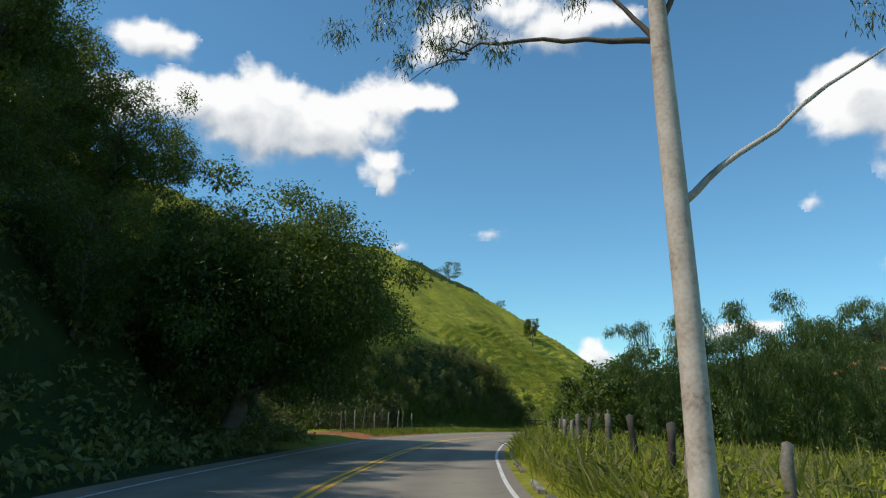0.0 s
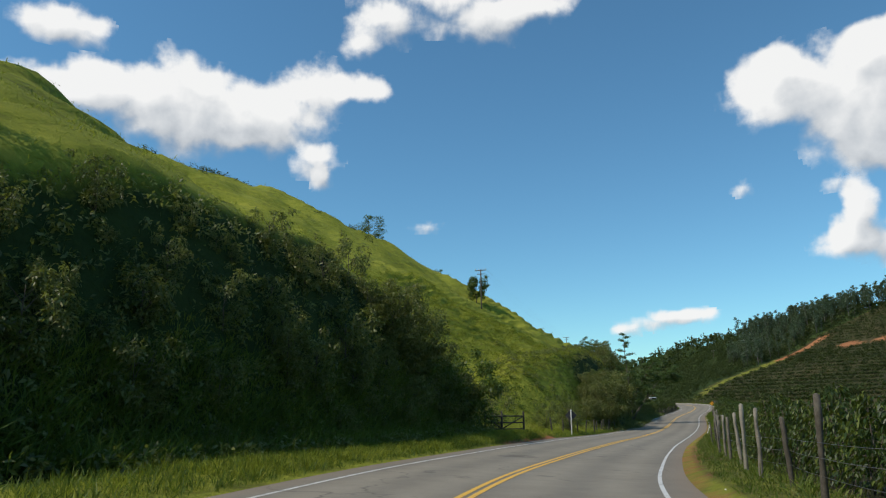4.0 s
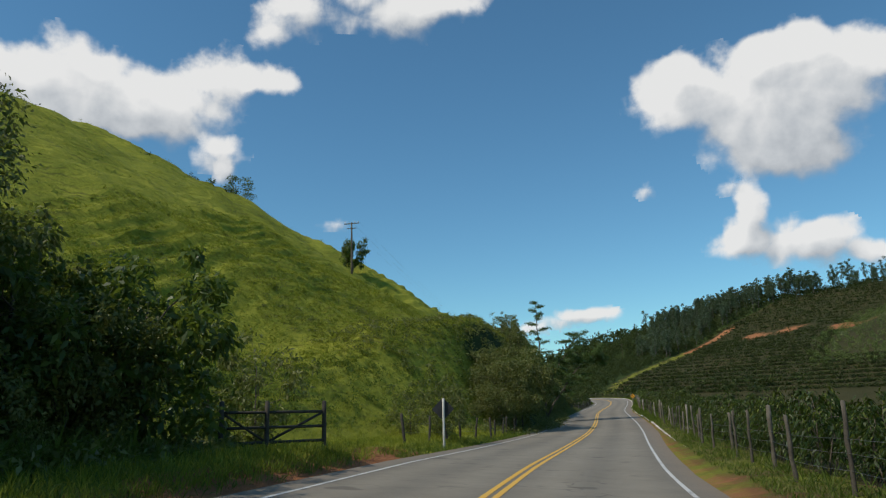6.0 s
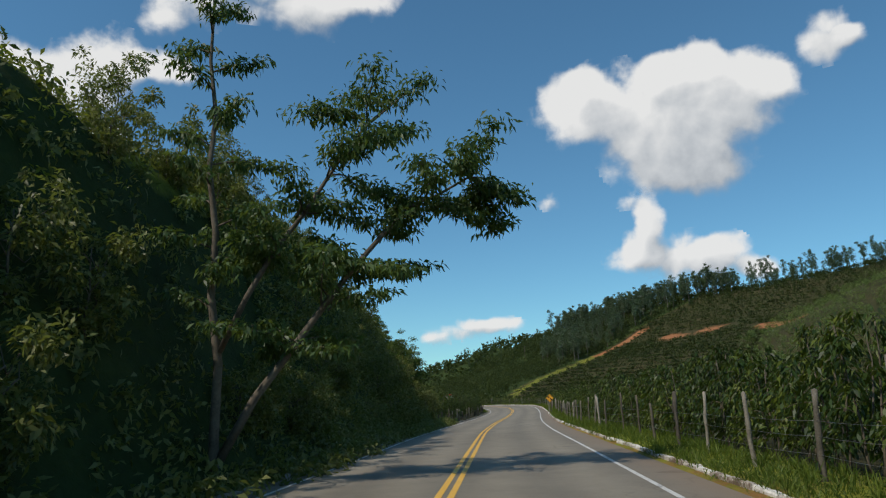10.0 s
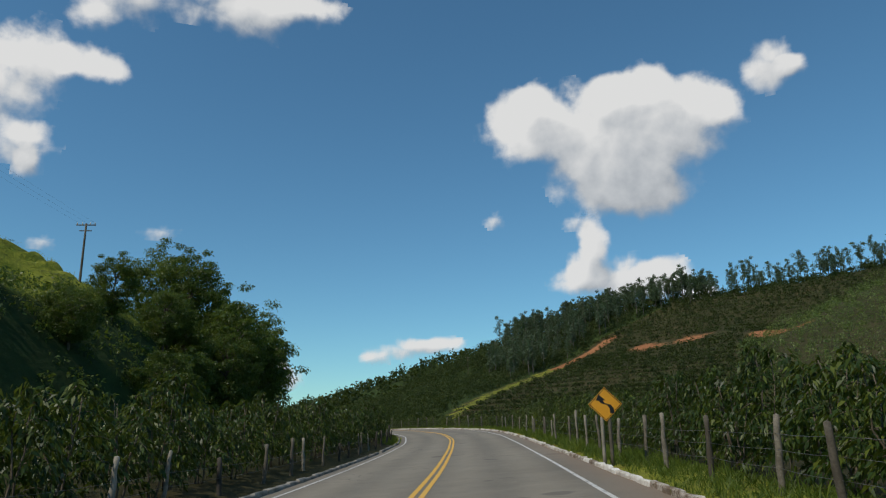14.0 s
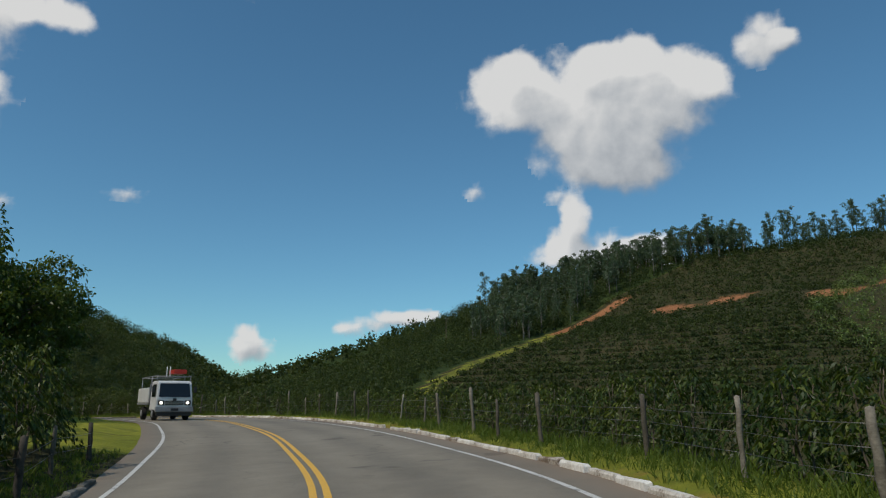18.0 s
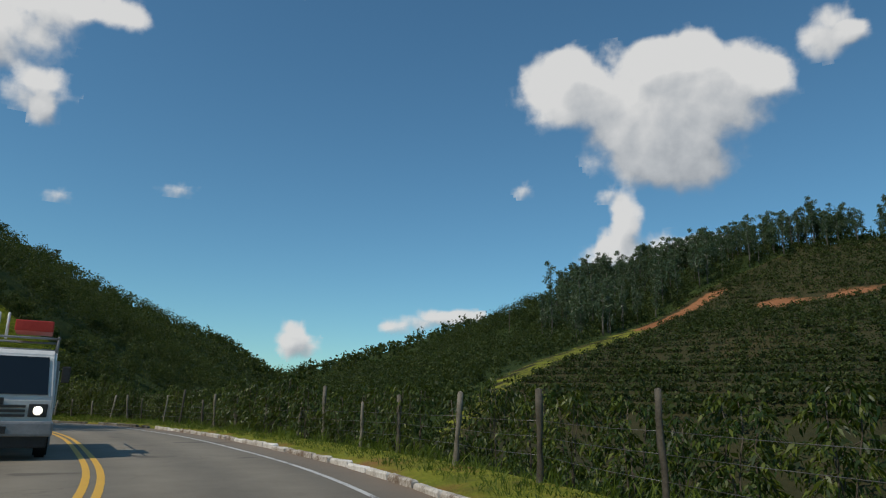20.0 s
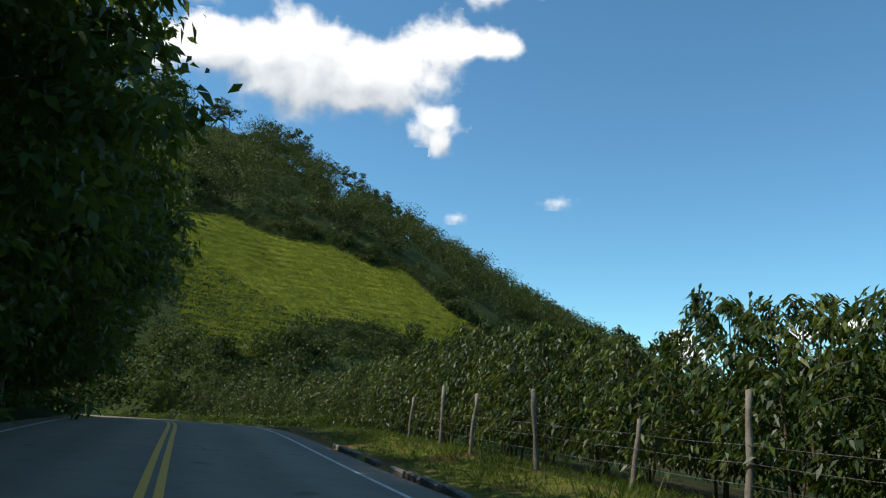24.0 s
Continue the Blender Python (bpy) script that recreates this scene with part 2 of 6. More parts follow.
WOODS = leaf_mat("far_wood_leaf", (0.011, 0.021, 0.007), (0.032, 0.050, 0.013), (0.11, 0.130, 0.030), 0.6, 0.2, 0.2)
GRASS = leaf_mat("grass_blade", (0.10, 0.12, 0.014), (0.245, 0.27, 0.027), (0.47, 0.45, 0.068), 0.6, 0.45, 0.2)
LUSH = leaf_mat("lush_grass_blade", (0.042, 0.07, 0.011), (0.095, 0.14, 0.019), (0.21, 0.25, 0.04), 0.55, 0.4, 0.25)
DRYGRASS = leaf_mat("dry_grass_blade", (0.09, 0.10, 0.03), (0.19, 0.19, 0.06), (0.34, 0.31, 0.13), 0.7, 0.3, 0.2)


# ---- the road's line, and the land ----
LINE = [(-2.3, -80), (-2.3, -20), (-2.2, 0), (-2.28, 14), (-1.43, 28), (0.21, 42), (3.85, 56), (8.4, 70), (14.36, 84), (20.74, 98), (27.73, 112), (34.83, 126),
        (41.61, 140), (48.06, 154), (54.51, 168), (61.37, 182), (68.6, 196), (76.02, 210), (83.13, 224), (89.96, 238), (95.61, 252), (98.13, 266), (99.07, 280),
        (97.55, 294), (94.74, 308), (89.52, 322), (82.46, 336), (75.5, 350), (69.6, 360), (63.6, 367), (55.6, 374), (46, 381), (35, 388), (22, 395), (8, 402), (-8, 410)]
LEVEL = [(-80, 0.1), (0, 0), (14, -0.13), (28, -0.31), (42, -0.44), (56, -0.69), (70, -1.01), (84, -1.41), (98, -1.76), (112, -2.03), (126, -2.12), (140, -2.0), (154, -1.82),
         (168, -1.66), (182, -1.53), (196, -1.36), (210, -1.10), (224, -0.76), (238, -0.38), (252, 0.03), (266, 0.38), (280, 0.58), (294, 0.56), (308, 0.41),
         (322, 0.15), (336, -0.03), (350, -0.2), (372, -1.7), (400, -4.0), (420, -5.0)]
# cross fall in the bends: rise to the right, metres a metre
TILT = [(0, 0.016), (28, 0.009), (42, 0.0), (56, -0.013), (70, -0.031), (84, -0.047), (98, -0.05), (112, -0.027), (126, 0.0), (154, 0.019), (196, 0.035), (210, 0.045),
        (224, 0.059), (238, 0.067), (252, 0.053), (266, 0.027), (280, 0.008), (308, 0.007), (322, -0.004), (336, -0.02), (360, 0.0)]
YY = np.arange(-160, 500, 0.5)


def smooth_line(ys, vs, width):
    a = np.interp(YY, ys, vs)
    k = np.hanning(width * 2 + 3)
    return np.convolve(np.pad(a, len(k) // 2, "edge"), k / k.sum(), "valid")


_lx, _lz = smooth_line([p[1] for p in LINE], [p[0] for p in LINE], 14), smooth_line([p[0] for p in LEVEL], [p[1] for p in LEVEL], 24)
_lc = 1 / np.hypot(1, np.gradient(_lx, YY))


def road_x(y):
    return np.interp(y, YY, _lx)


def road_z(y):
    return np.interp(y, YY, _lz)


def cross_fall(y, d):
    """Height above the road's level, d metres to the right of its middle."""
    return (np.clip(d, -4.6, 5.0) - 1.8) * np.interp(y, [p[0] for p in TILT], [p[1] for p in TILT])


def asphalt_edge(y):
    return np.interp(y, [0, 40, 60, 300, 340], [3.95, 3.95, 4.62, 4.62, 4.4])


def road_cos(y):
    return np.interp(y, YY, _lc)


def beside(y, d):
    """The place d metres to the right of the road's middle line, at y along it."""
    c = float(road_cos(y))
    s = -math.copysign(math.sqrt(max(0, 1 - c * c)), float(road_x(y + 1) - road_x(y - 1)))
    return float(road_x(y)) + d * c, y + d * s


def heading(y):
    return math.degrees(math.atan2(float(road_x(y - 1) - road_x(y + 1)), 2.0))


def sstep(a, b, x):
    t = np.clip((x - a) / (b - a), 0, 1)
    return t * t * (3 - 2 * t)


def wavy(x, y, s, seed=0.0):
    """Cheap smooth unevenness, about -1 to 1."""
    return (np.sin(x / s * 1.7 + 1.3 * seed + 1.9 * np.sin(y / s * 0.9 + seed)) + np.sin(y / s * 1.5 + 2.1 * seed + 1.6 * np.sin(x / s * 0.8 - seed))
            + 0.6 * np.sin((x + y) / s * 2.9 + seed) * np.sin((x - y) / s * 2.3)) / 2.6


def ridge(x, y, pts, steep, gentle, knee):
    """Height of a ridge with a crest line, falling away on both sides."""
    best = np.full(np.shape(x), -1e3)
    for (ax, ay, az), (bx, by, bz) in zip(pts, pts[1:]):
        u = np.clip(((x - ax) * (bx - ax) + (y - ay) * (by - ay)) / ((bx - ax) ** 2 + (by - ay) ** 2), 0, 1)
        d = np.hypot(x - ax - u * (bx - ax), y - ay - u * (by - ay))
        d = np.sqrt(d * d + 36) - 6
        best = np.maximum(best, az + u * (bz - az) - steep * np.minimum(d, knee) - gentle * np.maximum(d - knee, 0))
    return best


RIDGE_EAST = [(233, 478, 40), (257, 456, 46), (279, 438, 53), (300, 416, 56), (324, 394, 60), (365, 350, 66), (430, 260, 75), (480, 120, 70)]
RIDGE_FAR = [(130, 820, 2), (218, 731, 25), (264, 717, 42), (312, 697, 57), (349, 677, 65), (430, 640, 76), (560, 560, 84)]
RIDGE_SPUR = [(350, 336, 63), (310, 337, 47.5), (271, 336, 31.5), (236, 332, 14.5), (205, 328, 0)]
RIDGE_NORTH = [(-160, 480, 112), (-60, 500, 93), (-7, 520, 77), (37, 540, 56), (55, 636, 61), (82, 690, 57), (145, 783, 44), (185, 850, 10)]

# left of the road, along y: where the bank starts, its height and width, the slope above, where the slope ends
LEFT_Y = [-160, 22, 34, 44, 50, 60, 66, 74, 84, 92, 97, 103, 116, 124, 134, 150, 166, 179, 184, 190, 195, 199, 215, 250, 270, 300, 330, 345, 500]
BANK_AT = [5.2, 5.2, 6.0, 12, 13, 11.0, 8.6, 7.8, 7.6, 7.8, 9.0, 12.5, 8.8, 5.7, 4.4, 4.3, 4.3, 4.4, 4.4, 4.8, 8, 15, 19, 18, 16, 12, 7, 6, 6]
BANK_H = [8, 8, 7, 6.0, 5.8, 6.3, 7.4, 8.7, 9.5, 8.7, 6.8, 3.0, 3.6, 5.2, 8.6, 9.4, 9.4, 8.9, 8.6, 8.2, 7.5, 9.5, 10, 9.0, 7.0, 3.0, 4, 5, 5]
BANK_W = [7, 7, 7, 7, 6, 6, 5, 4.8, 4.8, 5, 5.5, 4.8, 6.6, 9.2, 7.0, 5.2, 5.2, 5.4, 5.8, 7.2, 8.4, 9, 10, 10, 10, 8, 6, 6, 6]
HILL_S = [0.6, 0.6, 0.58, 0.58, 0.56, 0.55, 0.55, 0.55, 0.56, 0.56, 0.57, 0.57, 0.56, 0.55, 0.54, 0.55, 0.58, 0.60, 0.62, 0.64, 0.65, 0.65, 0.67, 0.66, 0.58, 0.24, 0.2, 0.2, 0.2]


PATCH = [(22, 432), (31, 449), (41, 452), (47, 458.5), (58, 460), (63, 466), (74, 457.5), (88, 456), (80, 446), (72, 438.5), (63, 435), (58.5, 431), (56.5, 421), (55.5, 406), (46, 406), (36, 420)]


def spur_y(x):
    """The spur that comes down the coffee hill, between the eucalyptus wood and the terraces."""
    return np.interp(x, [140, 153, 170, 188, 205, 222, 242, 300], [366, 380, 396, 403, 409, 415.5, 417.5, 420])


def scar_mask(x, y):
    """Raw red earth: a slip along the spur, and a broken cutting along the hill face."""
    e = ridge(x, y, RIDGE_EAST, 0.55, 0.30, 46)
    a = np.exp(-((y - spur_y(x) + 2.2) / 2.4) ** 2) * (x > 212) * (x < 246)
    b = np.exp(-((e - 29.5 - 1.2 * wavy(x, y, 23, 1.0)) / (1.5 + 1.1 * wavy(x, y, 7, 3.0))) ** 2) * (x > 238) * (y < 402) * (y > 250)
    return np.maximum(a, b * sstep(-0.25, 0.35, wavy(x, y, 11, 2.5) + 0.25))


def patch_mask(x, y):
    """The light-green ribbed pasture on the wooded northern hill, by its outline in plan."""
    x, y = np.asarray(x, float), np.asarray(y, float)
    inside = np.zeros(np.broadcast(x, y).shape, bool)
    for (ax, ay), (bx, by) in zip(PATCH, PATCH[1:] + PATCH[:1]):
        if ay != by:
            inside ^= ((ay > y) != (by > y)) & (x < (bx - ax) * (y - ay) / (by - ay) + ax)
    return inside.astype(float)


def land(x, y):
    x, y = np.asarray(x, float), np.asarray(y, float)
    d = (x - road_x(y)) * road_cos(y)
    z0 = road_z(y)
    left, right = np.maximum(-d, 0), np.maximum(d, 0)
    # left: verge, bank, hillside
    b0, bh, bw, sl = (np.interp(y, LEFT_Y, v) for v in (BANK_AT, BANK_H, BANK_W, HILL_S))
    b0 = b0 + 0.8 * wavy(x, y, 9, 2.0)
    verge = 0.40 * sstep(4.4, 6.0, left) * np.interp(y, [84, 92, 118, 126], [0.5, 1, 1, 0.5])
    up = np.maximum(left - b0 - bw * 0.8, 0)
    up = up - 6.3 * (up / 8) * np.exp(1 - up / 8) * sstep(105, 130, y) * (1 - sstep(172, 196, y))
    crest = np.interp(y, [-160, 40, 90, 150, 190, 230, 290], [70, 70, 62, 60, 64, 72, 60])
    hill = sl * (np.minimum(up, crest) - 12 * np.log1p(np.exp(np.clip((up - crest) / 12, -30, 30))) * 0.55)
    hill = np.maximum(hill, 0) - 1.3 * sstep(5, 16, up) * sstep(105, 130, y) * (1 - sstep(176, 196, y))
    # small cattle steps that follow the contours
    level = hill + 0.9 * wavy(x, y, 6, 1.0) + 1.1 * wavy(x, y, 19, 4.0)
    tread = level / 1.1 - np.floor(level / 1.1)
    steps = 0.80 * (np.minimum(tread / 0.34, (1 - tread) / 0.66) - 0.5) * sstep(1.5, 6, up) * (1 - sstep(62, 90, up)) * sstep(-0.75, 0.4, wavy(x, y, 4.5, 8.0) + 0.4 * wavy(x, y, 13, 2.0))
    lz = verge + bh * sstep(0, 1, (left - b0) / bw) * (1 + 0.10 * wavy(x, y, 5, 4.0)) + hill + steps + 0.6 * wavy(x, y, 14, 3.0) * sstep(8, 30, up) + 0.30 * wavy(x, y, 2.6, 5.0) * sstep(0.5, 4, up) * (1 - sstep(30, 50, up))
    # rough ledges on the low cut below the pasture
    cut = (left - b0) / bw
    ledge = bh * cut / 0.85 + 0.9 * wavy(x, y, 5, 3.0)
    ledge = ledge - np.floor(ledge)
    lz = lz + 0.62 * (np.minimum(ledge / 0.3, (1 - ledge) / 0.7) - 0.5) * sstep(0.1, 0.35, cut) * (1 - sstep(1.0, 1.5, cut)) * np.interp(y, [104, 110, 128, 134], [0, 1, 1, 0]) * sstep(-0.6, 0.5, wavy(x, y, 4.0, 1.0))
    # right: kerb, verge, coffee land falling away to the valley
    fall = np.interp(y, [0, 60, 200, 245, 262, 300, 330, 360], [0.02, 0.09, 0.08, 0.15, 0.30, 0.24, 0.08, 0.05])
    rz = 0.14 * sstep(4.55, 5.0, right) + 0.25 * sstep(5.2, 7, right) * np.interp(y, [300, 318], [0, 1]) - fall * np.clip(right - 6.5, 0, 70)
    rz = rz + 0.25 * wavy(x, y, 12, 5.0) * sstep(8, 25, right)
    z = z0 + np.where(d < 0, lz, rz)
    z = z + cross_fall(y, d) - 0.07 * (1 - sstep(3.9, 4.3, np.where(d > 0, d + 4.25 - asphalt_edge(y), -d)))
    far = np.maximum(np.maximum(ridge(x, y, RIDGE_EAST, 0.55, 0.30, 46), ridge(x, y, RIDGE_SPUR, 0.50, 0.40, 20)), np.maximum(ridge(x, y, RIDGE_FAR, 0.45, 0.3, 90), ridge(x, y, RIDGE_NORTH, 0.62, 0.60, 130)))
    far = far + (1.6 * wavy(x, y, 38, 6.0) + 0.8 * wavy(x, y, 13, 7.0)) * sstep(2, 14, far)
    off = np.maximum(sstep(9, 26, np.abs(d)), sstep(392, 425, y))
    ribs = far / 1.25 + 0.35 * wavy(x, y, 9, 3.0)
    ribs = ribs - np.floor(ribs)
    far = far + 0.55 * (np.minimum(ribs / 0.65, (1 - ribs) / 0.35) - 0.5) * patch_mask(x, y)
    return np.where(far > z, z + (far - z) * off, z)


def coarse(lo, hi, step, out_lo, out_hi, grow=1.13):
    a = list(np.arange(lo, hi + step / 2, step))
    s = step
    while a[-1] < out_hi:
        s *= grow
        a.append(a[-1] + s)
    s, b = step, [lo]
    while b[-1] > out_lo:
        s *= grow
        b.append(b[-1] - s)
    return np.array(b[:0:-1] + a)


def make_mesh(name, verts, faces, mats=(), smooth=False):
    me = bpy.data.meshes.new(name)
    verts, faces = np.asarray(verts, np.float32), np.asarray(faces, np.int32)
    k = faces.shape[1]
    me.vertices.add(len(verts))
    me.vertices.foreach_set("co", verts.ravel())
    me.loops.add(faces.size)
    me.loops.foreach_set("vertex_index", faces.ravel())
    me.polygons.add(len(faces))
    me.polygons.foreach_set("loop_start", np.arange(0, faces.size, k, dtype=np.int32))
    if smooth:
        me.polygons.foreach_set("use_smooth", np.ones(len(faces), bool))
    me.update(calc_edges=True)
    for m in mats:
        me.materials.append(m)
    return me


def grid_faces(nr, nc):
    i = np.arange(nr * nc).reshape(nr, nc)
    return np.stack([i[:-1, :-1], i[:-1, 1:], i[1:, 1:], i[1:, :-1]], -1).reshape(-1, 4)


def build_ground():
    ys = np.unique(np.concatenate([coarse(-20, 352, 0.9, -900, 353), coarse(352, 474, 0.9, 351, 3200)]).round(3))
    us = np.concatenate([coarse(-1500, -1500, 1, -1500, -1500), coarse(-78, -26, 0.75, -1490, -27, 1.08), coarse(-38, -8, 0.42, -38, -8), coarse(-26, 34, 0.6, -26, 2600, 1.07)])
    us = np.unique(us.round(3))
    gy, gu = np.meshgrid(ys, us, indexing="ij")
    gx = road_x(np.minimum(gy, 353)) + gu
    gz = land(gx, gy)
    me = make_mesh("ground", np.stack([gx, gy, gz], -1).reshape(-1, 3), grid_faces(*gx.shape), [LAND], True)
    x, y, z = gx.ravel(), gy.ravel(), gz.ravel()
    d = (x - road_x(y)) * road_cos(y)
    b0, bh, bw = (np.interp(y, LEFT_Y, v) for v in (BANK_AT, BANK_H, BANK_W))
    left = -d
    bank = sstep(-1, 0.5, left - b0) * (1 - sstep(0.7, 1.15, (left - b0) / bw)) * np.interp(bh, [3.5, 6.5], [0.25, 1]) * np.interp(y, [92, 100, 130, 138], [1, 0.1, 0.1, 1])
    woods = bank * 0.9
    woods = np.maximum(woods, (left > 3) * np.interp(y, [20, 36, 318, 330], [1, 0, 0, 1]) * sstep(3.6, 4.4, left))
    woods = np.maximum(woods, sstep(72, 84, left) * (y < 300) * (y > 20))
    woods = np.maximum(woods, (y > spur_y(x) + 2) * (x > 135) * (x < 300) * (y < 560) * 1.0)
    woods = np.maximum(woods, (np.abs(d) > 4.8) * (y > 346) * (y < 425) * (x < 112))
    patch = patch_mask(x, y)
    north = (ridge(x, y, RIDGE_NORTH, 0.62, 0.60, 130) > 3) * (y > 330)
    # wood colour kept in the patch paints the shadow lines between its ribs
    woods = np.maximum(woods, north * (1 - 0.62 * patch))
    woods = np.maximum(woods, (ridge(x, y, RIDGE_FAR, 0.45, 0.3, 90) > 4) * (y > 500))
    east = ridge(x, y, RIDGE_EAST, 0.55, 0.30, 46)
    grassy = (x > 140) * (x < 222) * (y < spur_y(x) + 0.5) * (y > spur_y(x) - 7 - 1.5 * wavy(x, y, 8, 1.0))
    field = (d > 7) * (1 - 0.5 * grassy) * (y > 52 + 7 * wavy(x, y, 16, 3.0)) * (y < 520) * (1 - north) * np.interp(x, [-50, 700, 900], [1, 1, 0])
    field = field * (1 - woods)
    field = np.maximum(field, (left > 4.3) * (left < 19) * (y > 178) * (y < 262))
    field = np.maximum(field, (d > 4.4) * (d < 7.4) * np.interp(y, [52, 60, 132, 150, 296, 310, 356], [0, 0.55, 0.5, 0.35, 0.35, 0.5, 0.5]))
    scar = scar_mask(x, y)
    soil = np.maximum(scar, np.exp(-((d - 4.7) / 0.5) ** 2) * 0.48 * (y < 356))
    soil = np.maximum(soil, np.exp(-((d + 5.0) / 1.1) ** 2) * np.interp(y, [78, 88, 94, 104, 106], [0, 0.45, 0.9, 0.9, 0]))
    soil = np.maximum(soil, (d > 4.6) * (d < 7.2) * np.interp(y, [52, 130, 150, 255, 275, 312], [0.34, 0.34, 0.25, 0.2, 0.34, 0.36]) * (y > 52) * (y < 312))
    soil = np.maximum(soil, 0.36 * sstep(-1, 0.5, left - b0) * (1 - sstep(0.8, 1.5, (left - b0) / bw)) * np.interp(y, [102, 108, 132, 140], [0, 0.7, 0.7, 0]))
    soil = np.maximum(soil, (left > 4) * (left < 8.5) * np.interp(y, [38, 44, 56, 62], [0, 1, 1, 0]))
    soil = np.maximum(soil, (d > 3.6) * (d < 4.7) * (y > 46) * (y < 345) * 0.5)
    soil = np.maximum(soil, (d > 4.5) * (d < 7.6) * np.interp(y, [296, 312, 352, 356], [0, 0.36, 0.36, 0]))
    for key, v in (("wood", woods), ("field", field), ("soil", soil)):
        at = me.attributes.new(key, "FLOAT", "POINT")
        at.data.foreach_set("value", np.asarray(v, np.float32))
    tagged(new("ground", me), "rolling green pasture and farm land of a valley", "ground", kind="structure")


def strip(name, y0, y1, d0, d1, lift, mat, step=1.0, attr=False, cols=2):
    ys = np.arange(y0, y1 + 1e-6, step)
    ds = np.linspace(d0, d1, cols)
    gy, gd = np.meshgrid(ys, ds, indexing="ij")
    if attr:
        gd = np.where(gd > 3.5, 3.5 + (gd - 3.5) * (asphalt_edge(gy) - 3.5) / (d1 - 3.5), gd)
    c = road_cos(gy)
    s = -np.sign(road_x(gy + 1) - road_x(gy - 1)) * np.sqrt(np.maximum(0, 1 - c * c))
    v = np.stack([road_x(gy) + gd * c, gy + gd * s, road_z(gy) + cross_fall(gy, gd) + lift], -1)
    me = make_mesh(name, v.reshape(-1, 3), grid_faces(*gy.shape), [mat], True)
    if attr:
        at = me.attributes.new("across", "FLOAT", "POINT")
        at.data.foreach_set("value", gd.ravel().astype(np.float32))
    return me


build_ground()
tagged(new("road", strip("road", -100, 404, -4.25, 4.62, 0.0, ASPHALT, 1.0, True, 18)), "grey two-lane asphalt road with worn wheel tracks", "road", kind="structure")
for a, b, m, w in ((-0.17, -0.05, YELLOW, ""), (0.05, 0.17, YELLOW, ""), (3.60, 3.70, WHITE, ""), (-3.55, -3.45, WHITE, "")):
    ob = new("road_marking", strip("road_marking", -100, 404, a, b, 0.006, m))
    tagged(ob, "double yellow centre line" if m is YELLOW else "worn white edge line", "road marking", kind="structure")


# ---- clouds ----
CLOUDS = {  # eye, distance, then puffs: degrees to the left of +y, degrees up, half width, half height
    "right": ((66, 189), 2100, [(-33.4, 26.55, 1.7, 1.4), (-40.2, 26.45, 2, 1.5), (-43.6, 26.45, 1.6, 1.4), (-32.62, 24.53, 3.49, 2.77), (-36.76, 23.74, 4.2, 3.31), (-42.55, 24.37, 4.47, 3.19), (-46.36, 23.57, 3.73, 3.11), (-41.7, 20.75, 4.77, 4.12), (-38.85, 20.18, 3.98, 3.1), (-42.83, 18.39, 3.03, 2.38), (-48.77, 24.07, 1.7, 1.29)]),
    "crown": ((66, 189), 2050, [(-52.74, 26.15, 2, 1.61), (-54.54, 25.81, 1.13, 0.75)]),
    "mote": ((66, 189), 2200, [(-29.81, 17.15, 0.92, 0.78)]),
    "mote2": ((66, 189), 2200, [(-36.75, 16.68, 1.35, 0.81)]),
    "lower": ((66, 189), 2400, [(-37.89, 14.85, 1.3, 1.9), (-37.3, 12.85, 1.7, 1.7), (-36.3, 11.65, 2.1, 1.2), (-40.35, 11.55, 3.2, 1.7), (-43.03, 11.15, 2.4, 1.8), (-45.81, 10.15, 1.6, 1)]),
    "low": ((66, 189), 2600, [(-22.13, 6.74, 2.92, 0.78), (-19.38, 5.96, 1.27, 0.59), (-24.45, 6.92, 2.38, 0.64)]),
    "left": ((9, 65), 2300, [(28.21, 22.71, 3.18, 2.07), (23.76, 23.92, 2.68, 1.61), (21.02, 23.09, 4.11, 2.31), (17.34, 24.54, 3.03, 2.56), (12.78, 23.54, 4.58, 2.54), (6.04, 25.51, 2.81, 2.47), (1.97, 26.22, 2.51, 1.21), (9.58, 22.1, 4.74, 2.12), (16.03, 21.23, 4.99, 2)]),
    "corner": ((9, 65), 2300, [(24.86, 27.29, 2.15, 1.32), (27.39, 27.3, 2, 1.33)]),
    "small": ((9, 65), 2300, [(6.05, 19.84, 2.27, 1.4), (5.31, 18.33, 0.79, 1.06)]),
    "top": ((9, 65), 2300, [(-6.26, 32.26, 7.2, 2.2), (-9.87, 30.55, 3.01, 1.46), (0.31, 30.43, 2.63, 1.78), (2.27, 28.85, 1.7, 0.94), (-14.03, 31.82, 2.96, 1.02)]),
    "wisp": ((9, 65), 2300, [(-3.92, 14.67, 1.57, 0.55)]),
    "wisp2": ((100, 282), 2300, [(6.59, 14.59, 1.31, 0.57)]),
    "puff": ((99, 268), 2700, [(-11.16, 5.43, 1.33, 1.06), (-11.9, 4.48, 1.6, 1.06)]),
}

